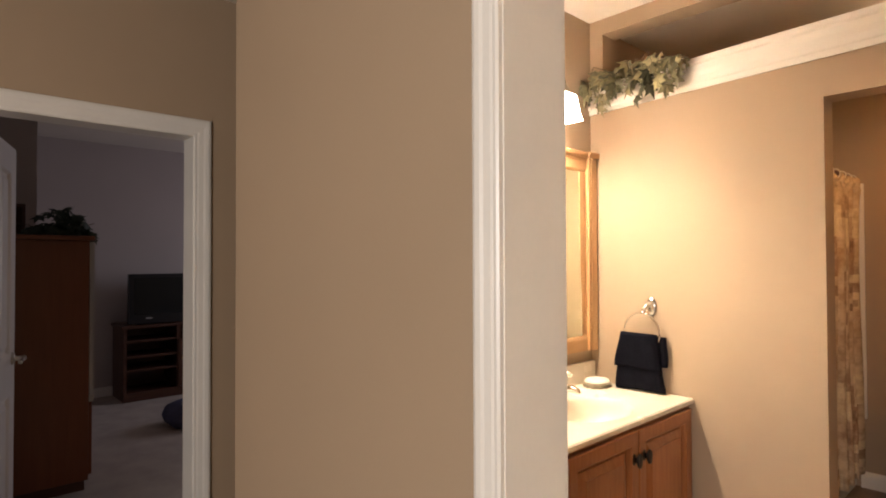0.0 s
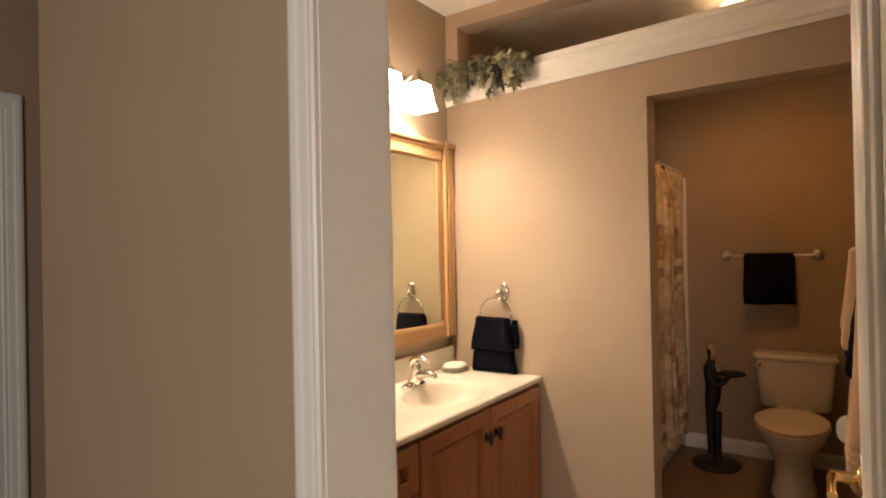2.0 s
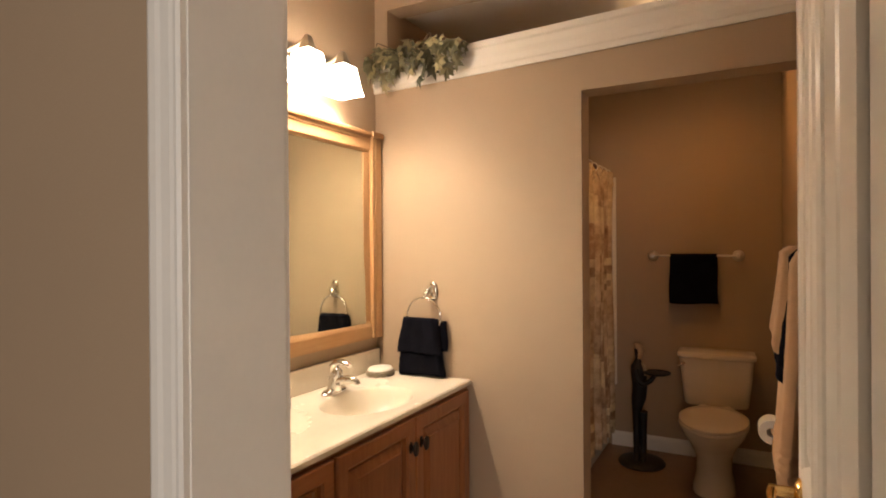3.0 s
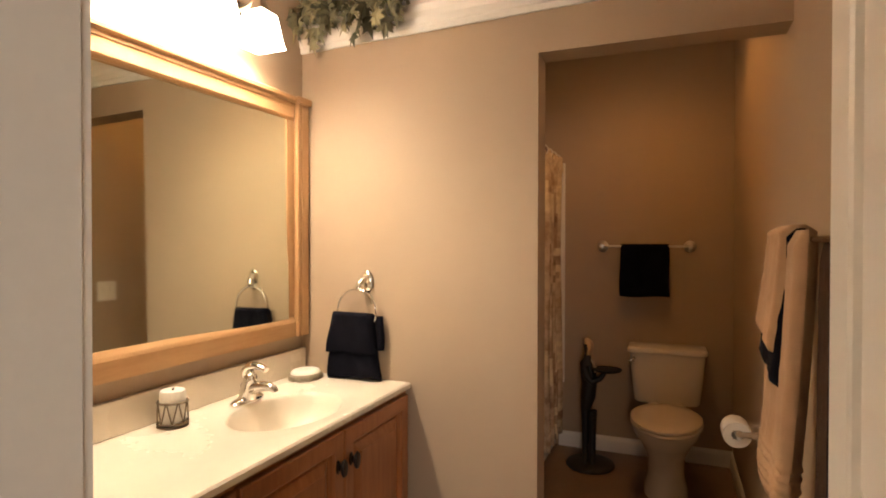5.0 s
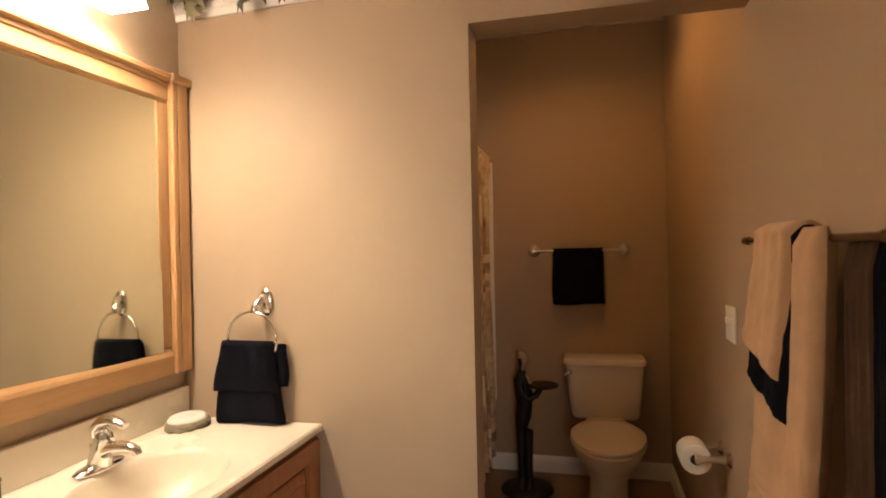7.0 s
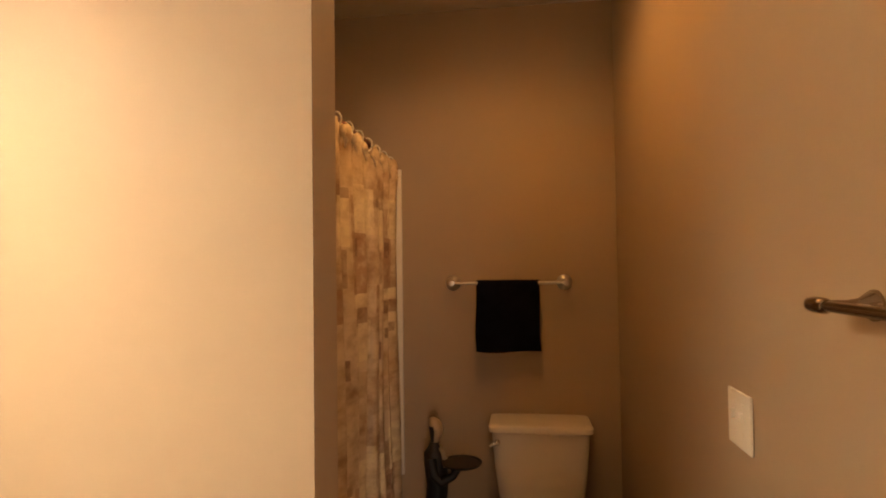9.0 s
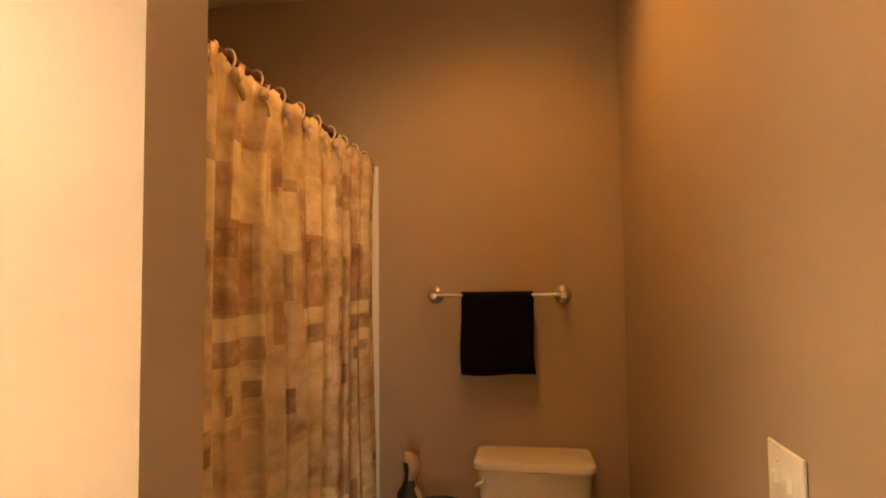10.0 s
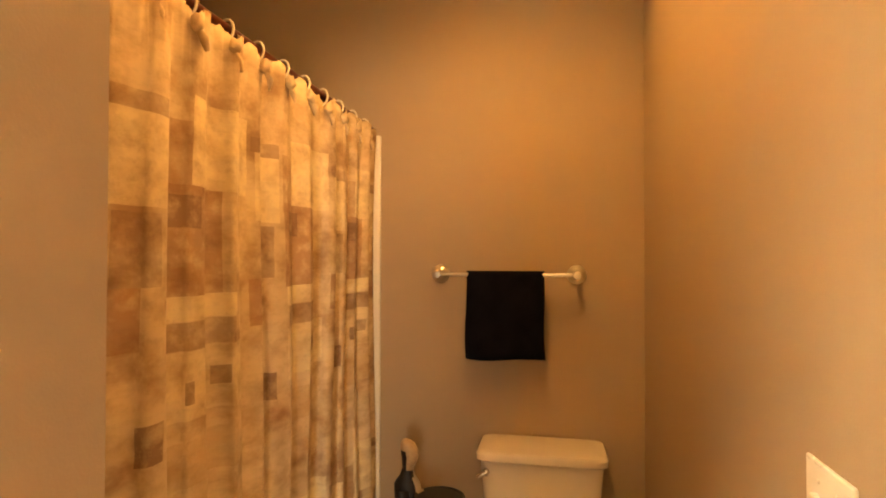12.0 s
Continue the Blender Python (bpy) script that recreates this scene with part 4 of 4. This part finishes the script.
def stack(bm, rows, segs=18):
    """Oval rings (x, y, z, half x, half y) joined upward and closed."""
    loops = [[bm.verts.new((SX + x + a * math.cos(2 * math.pi * k / segs), SY + y + b * math.sin(2 * math.pi * k / segs), z)) for k in range(segs)] for x, y, z, a, b in rows]
    for p, q in zip(loops, loops[1:]):
        for k in range(segs):
            bm.faces.new((p[k], p[(k + 1) % segs], q[(k + 1) % segs], q[k]))
    bm.faces.new(loops[0])
    bm.faces.new(loops[-1])


bm = lathe([(0, 0), (0.150, 0), (0.156, 0.008), (0.148, 0.020), (0.11, 0.030), (0.06, 0.036), (0, 0.038)], (SX + 0.01, SY, 0), 30, sx=0.95)
for lx in (-0.020, 0.022):
    stack(bm, [(lx + 0.006, -0.03, 0.034, 0.022, 0.050), (lx + 0.004, -0.02, 0.055, 0.021, 0.042), (lx, 0, 0.075, 0.020, 0.026), (lx, 0, 0.20, 0.022, 0.028), (lx, 0, 0.34, 0.028, 0.034)])
stack(bm, [(-0.028, 0.012, 0.27, 0.012, 0.022), (-0.020, 0.010, 0.34, 0.030, 0.038), (-0.006, 0.004, 0.42, 0.046, 0.046), (0.002, 0, 0.50, 0.047, 0.044), (-0.004, 0, 0.58, 0.050, 0.046), (-0.010, 0, 0.635, 0.046, 0.044), (-0.010, 0, 0.660, 0.028, 0.030), (-0.008, 0, 0.684, 0.020, 0.022)])
stack(bm, [(-0.006, 0, 0.680, 0.018, 0.020), (-0.003, 0, 0.704, 0.024, 0.026), (0.001, 0, 0.728, 0.031, 0.030), (-0.003, 0, 0.752, 0.031, 0.031), (-0.010, 0, 0.774, 0.025, 0.026), (-0.016, 0, 0.786, 0.010, 0.012)])
for sg in (-1, 1):
    tube([(SX - 0.014, SY + sg * 0.044, 0.622), (SX - 0.006, SY + sg * 0.060, 0.560), (SX + 0.028, SY + sg * 0.050 - 0.01, 0.528), (SX + 0.075, SY + sg * 0.026 - 0.03, 0.556), (SX + 0.100, SY + sg * 0.018 - 0.035, 0.588)], [0.021, 0.022, 0.020, 0.016, 0.012], 10, bm)
lathe([(0, 0.600), (0.070, 0.600), (0.082, 0.605), (0.087, 0.614), (0.083, 0.615), (0.078, 0.609), (0, 0.607)], (SX + 0.112, SY - 0.04, 0.0), 30, bm)
st = part("statue_stand", bm, [BLACK, STATUE_HEAD, STATUE_SHIRT], None, "", smooth=45)
for p in st.data.polygons:
    c = p.center - Vector((SX, SY, 0))
    if c.z > 0.684 and c.x < 0.05 and (c.x > -0.006 or c.z > 0.758):
        p.material_index = 1
    elif 0.54 < c.z < 0.684 and 0.012 < c.x < 0.046 and abs(c.y) < 0.026:
        p.material_index = 2
tagged(st, "black painted waiter statue holding a round tray", "statue")


def towel_bar(name, p0, p1, out, label, mat):
    """A bar on two posts; out: how it stands away from the wall."""
    a, b, o = Vector(p0), Vector(p1), Vector(out)
    t = thing(name, tuple((a + b) / 2), label, "towel bar")
    turn = o.to_track_quat("Z", "Y").to_matrix().to_4x4()
    for e in (a, b):
        part("post", lathe([(0, 0), (0.036, 0), (0.037, 0.004), (0.034, 0.010), (0.022, 0.016), (0.014, 0.022), (0.0105, 0.034), (0.0105, 0.066), (0.016, 0.074), (0.0175, 0.084), (0.015, 0.094), (0, 0.097)], tuple(e), 24, turn=turn), mat, t, smooth=40)
    part("rail", tube([a + o.normalized() * 0.084, b + o.normalized() * 0.084], 0.0075, 14), mat, t, smooth=60)
    return t


towel_bar("towel_bar", (1.085, YB - 0.001, 1.355), (1.612, YB - 0.001, 1.355), (0, -1, 0), "satin nickel towel bar on the wall over the toilet", SATIN)
folded_towel("towel", 0.295, 0.335, 0.034, pose(1.347, YB - 0.085, 1.370), NAVY, "folded navy towel over the bar above the toilet", seed=8, taper=0.02)

# shower curtain, rod and rings, tub behind
RX, RZ = 0.80, 1.937
tagged(part("curtain_rod", tube([(RX, 0.126, RZ), (RX, YB - 0.001, RZ)], 0.0125, 16), ROD, None, "", smooth=60), "dark bronze shower curtain rod", "curtain rod")
bm = bmesh.new()
nu, nv = 260, 60
CY0, CY1, CZ1, CZ0 = 0.16, 1.755, 1.934, 0.13
uvl = bm.loops.layers.uv.new("cloth")
grid = []
for i in range(nu + 1):
    u = i / nu
    col = []
    for j in range(nv + 1):
        v = j / nv
        amp = 0.015 + 0.010 * v
        head = max(0.0, 1 - v / 0.09)
        w = 2 * math.pi * u * 12
        wob = w + 1.1 * math.sin(2.3 * u * 6.28 + 0.7) + 0.5 * v * math.sin(19 * u)
        x = RX + 0.016 + amp * (0.80 * math.sin(wob) + 0.35 * math.sin(0.47 * wob + 1.0) + 0.22 * math.sin(1.7 * wob + 2 * v + 0.5)) + 0.006 * math.sin(7 * v + 9 * u)
        x += head * (0.004 * math.sin(3 * w + 1.3) + 0.003 * math.sin(7 * w + 30 * v))
        y = CY0 + (CY1 - CY0) * u + 0.010 * math.sin(2 * w + 0.8) * (0.4 + v)
        z = CZ1 + (CZ0 - CZ1) * v - (0.5 + 0.5 * math.sin(w)) ** 3 * 0.026 * (1 - v) - 0.004 * head * math.sin(5 * w)
        col.append(bm.verts.new((x, y, z)))
    grid.append(col)
for i in range(nu):
    for j in range(nv):
        f = bm.faces.new((grid[i][j], grid[i + 1][j], grid[i + 1][j + 1], grid[i][j + 1]))
        for lp, (a, b) in zip(f.loops, ((i, j), (i + 1, j), (i + 1, j + 1), (i, j + 1))):
            lp[uvl].uv = (1.8 * a / nu, 1.75 * (grid[a][b].co.z - CZ0) / (CZ1 - CZ0))
cur = thing("shower_curtain", (RX, 0.95, CZ1), "tan and brown collage print shower curtain, drawn closed", "curtain")
cl = part("cloth", bm, CURTAIN, cur, smooth=80)
sol = cl.modifiers.new("thickness", "SOLIDIFY")
sol.thickness = 0.002
for k in range(12):
    yy = CY0 + (CY1 - CY0) * (k + 0.25) / 12
    pts = [(RX + 0.006 + 0.020 * math.cos(a), yy + 0.005 * math.sin(a), RZ - 0.010 + 0.028 * math.sin(a)) for a in [2 * math.pi * i / 24 for i in range(24)]]
    knot = lathe([(0, -0.020), (0.009, -0.017), (0.015, -0.006), (0.013, 0.006), (0.007, 0.016), (0, 0.018)], (RX + 0.030, yy, RZ - 0.046), 14)
    tube([(RX + 0.030, yy, RZ - 0.056), (RX + 0.038, yy + 0.010, RZ - 0.078), (RX + 0.036, yy + 0.018, RZ - 0.098)], [0.006, 0.009, 0.004], 8, knot)
    for v in knot.verts:
        v.co += Vector((noise.noise(v.co * 90), noise.noise(v.co * 90 + Vector((5, 2, 1))), noise.noise(v.co * 90 + Vector((1, 7, 3))))) * 0.006
    part("tie", knot, CURTAIN_KNOT, cur, "cream knotted cloth tie", smooth=60)
    tagged(part("curtain_ring", tube(pts, 0.0032, 8, closed=True), RINGW, None, "", smooth=60), "cream plastic curtain ring on the rod", "curtain ring", "curtain rings")

tub = thing("bathtub", (0.40, 0.95, 0), "bone acrylic bathtub behind the curtain", "bathtub")
part("apron", box(0.735, 0.127, 0, 0.775, YB - 0.002, 0.40), TUBW, tub, bevel=0.01)
bm = loft([(0.385, 0.958, 0.402, 0.380, 0.825, 0.825, 0.1), (0.385, 0.958, 0.43, 0.378, 0.822, 0.822, 0.1), (0.385, 0.958, 0.432, 0.30, 0.74, 0.74, 0.35), (0.385, 0.958, 0.20, 0.26, 0.66, 0.66, 0.45), (0.385, 0.958, 0.08, 0.21, 0.56, 0.56, 0.5)])
part("basin", bm, TUBW, tub, smooth=35)
bm = box(0.001, YB - 0.022, 0.433, 0.838, YB - 0.002, 1.915)
setting("tub_surround", bm, TUBW, "bone acrylic tub surround panel on the wall", "wall panel", bevel=0.006)

# towels on the side wall
bar = thing("towel_bar", (XR - 0.03, -0.455, 1.382), "polished dark nickel towel bar on the wall by the open door", "towel bar")
for yy in (-0.115, -0.80):
    part("post", lathe([(0, 0), (0.021, 0), (0.021, 0.004), (0.017, 0.010), (0.010, 0.020), (0.0075, 0.036), (0.0075, 0.062), (0, 0.066)], (XR - 0.001, yy, 1.383), 22, turn=Matrix.Rotation(radians(-90), 4, "Y")), SHINE, bar, smooth=40)
part("rail", tube([(XR - 0.066, -0.105, 1.383), (XR - 0.066, -0.81, 1.383)], 0.0075, 16), SHINE, bar, smooth=60)
for yy, sg in ((-0.112, -90), (-0.803, 90)):
    part("finial", lathe([(0.0078, -0.014), (0.0105, -0.010), (0.0112, 0.0), (0.0112, 0.016), (0.0095, 0.027), (0.005, 0.033), (0, 0.035)], (XR - 0.066, yy, 1.383), 20, turn=Matrix.Rotation(radians(sg), 4, "X")), SHINE, bar, smooth=50)
side = lambda x, y, z: Matrix.Translation((x, y, z)) @ Matrix.Rotation(radians(90), 4, "Z")
folded_towel("bath_towel", 0.313, 0.665, 0.050, side(1.782, -0.4725, 1.404), BEIGE, "folded beige bath towel with ribbed border on the bar", seed=11, wav=0.003, band=(0.80, 0.95), taper=0.03, lean=0.036)
folded_towel("hand_towel", 0.210, 0.362, 0.062, side(1.782, -0.448, 1.409), NAVY, "navy hand towel under a beige one on the bar", seed=13, wav=0.004, taper=0.05, lean=0.026, skew=0.010, slant=0.05)
folded_towel("hand_towel", 0.202, 0.290, 0.076, side(1.780, -0.446, 1.418), BEIGE, "beige hand towel laid over the navy one", seed=12, wav=0.004, taper=0.04, lean=0.026, skew=0.006, slant=0.05)
folded_towel("bath_towel", 0.100, 0.86, 0.030, side(1.812, -0.690, 1.377), BROWN, "folded dark brown bath towel on the bar", seed=14, wav=0.006)
folded_towel("bath_towel", 0.050, 0.70, 0.030, side(1.812, -0.768, 1.376), NAVY, "folded navy bath towel at the end of the bar", seed=15, wav=0.005)

# paper roll on its holder
ph = thing("paper_holder", (XR, 0.45, 0.60), "chrome toilet paper holder on the wall", "paper holder")
for yy in (0.385, 0.515):
    part("arm", lathe([(0, 0), (0.026, 0), (0.026, 0.005), (0.020, 0.012), (0.012, 0.018), (0.011, 0.090), (0.015, 0.104), (0.015, 0.118), (0, 0.122)], (XR - 0.001, yy, 0.635), 20, turn=Matrix.Rotation(radians(-90), 4, "Y")), CHROME, ph, smooth=40)
part("spindle", tube([(XR - 0.110, 0.385, 0.635), (XR - 0.110, 0.515, 0.635)], 0.008, 12), CHROME, ph, smooth=60)
roll = tagged(part("toilet_paper", lathe([(0.021, -0.052), (0.050, -0.052), (0.052, -0.048), (0.052, 0.048), (0.050, 0.052), (0.021, 0.052), (0.019, 0.05), (0.019, -0.05), (0.021, -0.052)], (XR - 0.112, 0.45, 0.626), 36, turn=Matrix.Rotation(radians(90), 4, "X")), PAPER, None, "", smooth=40), "white toilet paper roll on the holder", "paper roll")

sw = thing("light_switch", (XR, 0.35, 1.11), "almond double toggle light switch plate", "light switch")
part("plate", box(XR - 0.007, 0.287, 1.048, XR - 0.001, 0.409, 1.168), PLASTIC, sw, bevel=0.003)
for yy in (0.325, 0.371):
    part("toggle", box(XR - 0.017, yy - 0.005, 1.108, XR - 0.007, yy + 0.005, 1.128), PLASTIC, sw, bevel=0.002)
    for zz in (1.082, 1.143):
        part("screw", lathe([(0, 0), (0.003, 0), (0.002, 0.0015), (0, 0.002)], (XR - 0.007, yy, zz), 10, turn=Matrix.Rotation(radians(-90), 4, "Y")), PLASTIC, sw)

# two lamp ceiling fixture with bell shades
cl2 = thing("ceiling_light", (1.315, 0.83, CEIL_Z), "brass ceiling lamp with two lit bell glass shades", "ceiling lamp")
part("canopy", lathe([(0, 0), (0.055, 0), (0.055, -0.006), (0.03, -0.012), (0.02, -0.018), (0, -0.018)], (1.315, 0.83, CEIL_Z - 0.001), 28), BRASS, cl2, smooth=40)
part("bar", tube([(1.315, 0.68, CEIL_Z - 0.014), (1.315, 0.98, CEIL_Z - 0.014)], 0.009, 12), BRASS, cl2, smooth=60)
for by in (0.68, 0.98):
    part("shade", lathe([(0.028, -0.018), (0.05, -0.028), (0.074, -0.052), (0.090, -0.082), (0.104, -0.112), (0.101, -0.112), (0.086, -0.082), (0.070, -0.054), (0.046, -0.031), (0.024, -0.021)], (1.315, by, CEIL_Z), 36), DOME, cl2, "lit bell shaped glass shade", smooth=40)

# ---- bedroom seen through the hall door ----
arm = thing("armoire", (-2.85, -1.98, 0), "tall cherry wood armoire seen from its side", "armoire")
part("body", box(-3.25, -2.26, 0.06, -2.50, -1.815, 1.57), ARMOIRE, arm, bevel=0.004)
part("plinth", box(-3.24, -2.25, 0.0, -2.51, -1.835, 0.06), DARKWOOD, arm)
part("top", box(-3.28, -2.27, 1.5705, -2.475, -1.79, 1.60), ARMOIRE, arm, bevel=0.006)
for x0, x1, hx in ((-3.24, -2.88, -2.91), (-2.873, -2.51, -2.84)):
    d = part("door", box(x0, -1.8145, 0.09, x1, -1.795, 1.55), ARMOIRE, arm, bevel=0.004)
    part("handle", tube([(hx, -1.795, 0.98), (hx, -1.775, 1.0), (hx, -1.775, 1.10), (hx, -1.795, 1.12)], 0.006, 8), NICKEL, d, "nickel bar handle", smooth=60)
# highlight along the lit front edge, painted as a pale strip
part("edge_highlight", box(-2.509, -1.8145, 0.55, -2.497, -1.788, 1.56), SILVER_AND_GLINT, arm)

ivy("ivy_plant", (-2.75, -1.95, 1.605), 0.36, 126, 0.09, 0.02, DARKLEAF, "dark green artificial ivy on top of the armoire", 17, 0.07, (0, 1, 0), (1, 0, 0), 0.19)
pf = thing("picture_frame", (-2.95, -2.16, 1.602), "small dark wood picture frame standing on the armoire", "picture frame")
part("frame", box(-2.97, -2.24, 1.602, -2.95, -2.10, 1.82), DARKWOOD, pf, bevel=0.004)
part("picture", box(-2.9495, -2.22, 1.622, -2.947, -2.12, 1.80), BROWN, pf)

stand = thing("tv_stand", (-4.9, -0.65, 0), "dark wood television stand with open shelves", "tv stand")
X0, X1, Y0, Y1 = -5.17, -4.72, -1.11, -0.05
part("top", box(X0, Y0 - 0.02, 0.745, X1 + 0.02, Y1 + 0.02, 0.775), DARKWOOD, stand, bevel=0.006)
part("base", box(X0, Y0, 0.0, X1, Y1, 0.09), DARKWOOD, stand, bevel=0.004)
for yy in (Y0, -0.60, Y1 - 0.03):
    part("side_panel", box(X0, yy, 0.0905, X1, yy + 0.03, 0.7445), DARKWOOD, stand)
part("back_panel", box(X0, Y0 + 0.03, 0.0905, X0 + 0.012, Y1 - 0.03, 0.7445), DARKWOOD, stand)
for zz in (0.30, 0.44, 0.60):
    part("shelf", box(X0 + 0.012, Y0 + 0.0305, zz, X1 - 0.01, -0.6005, zz + 0.02), DARKWOOD, stand)
dd = part("door", box(X1, -0.59, 0.10, X1 + 0.02, Y1 - 0.005, 0.60), DARKWOOD, stand, bevel=0.006)
part("knob", lathe([(0, 0), (0.012, 0), (0.015, 0.012), (0, 0.02)], (X1 + 0.02, -0.55, 0.40), 14, turn=Matrix.Rotation(radians(90), 4, "Y")), BRASS, dd)

tv = thing("television", (-4.9, -0.68, 0.775), "black tube television on the wooden stand", "television")
bm = bmesh.new()
prof = [(-4.74, -1.06, 0.79, -0.36, 1.30), (-4.80, -1.06, 0.79, -0.36, 1.30), (-4.95, -1.02, 0.80, -0.40, 1.27), (-5.12, -0.90, 0.84, -0.52, 1.15)]
rings = [[bm.verts.new(p) for p in ((x, y0, z0), (x, y1, z0), (x, y1, z1), (x, y0, z1))] for x, y0, z0, y1, z1 in prof]
for a, b in zip(rings, rings[1:]):
    for e in range(4):
        bm.faces.new((a[e], a[(e + 1) % 4], b[(e + 1) % 4], b[e]))
bm.faces.new(rings[0])
bm.faces.new(rings[-1])
part("casing", bm, TVBLACK, tv, bevel=0.008)
bm = bmesh.new()
n = 10
g = [[bm.verts.new((-4.736 + 0.012 * (1 - (2 * i / n - 1) ** 2) * (1 - (2 * j / n - 1) ** 2), -1.01 + 0.60 * i / n, 0.88 + 0.38 * j / n)) for j in range(n + 1)] for i in range(n + 1)]
for i in range(n):
    for j in range(n):
        bm.faces.new((g[i][j], g[i + 1][j], g[i + 1][j + 1], g[i][j + 1]))
part("screen", bm, SCREEN, tv, "dark glass screen", smooth=60)
part("foot", box(-5.02, -0.98, 0.7755, -4.78, -0.44, 0.79), TVBLACK, tv)
part("badge", box(-4.739, -0.90, 0.835, -4.735, -0.84, 0.85), SILVER_AND_GLINT, tv)

bm = lathe([(0, 0), (0.16, 0), (0.22, 0.04), (0.24, 0.10), (0.20, 0.17), (0.10, 0.21), (0, 0.215)], (-3.55, -0.86, 0.001), 28, sy=0.9)
for v in bm.verts:
    v.co += Vector((noise.noise(v.co * 6), noise.noise(v.co * 6 + Vector((3, 1, 2))), 0)) * 0.03
tagged(part("floor_cushion", bm, BLUE, None, "", smooth=70), "blue fleece cushion lying on the bedroom carpet", "cushion")
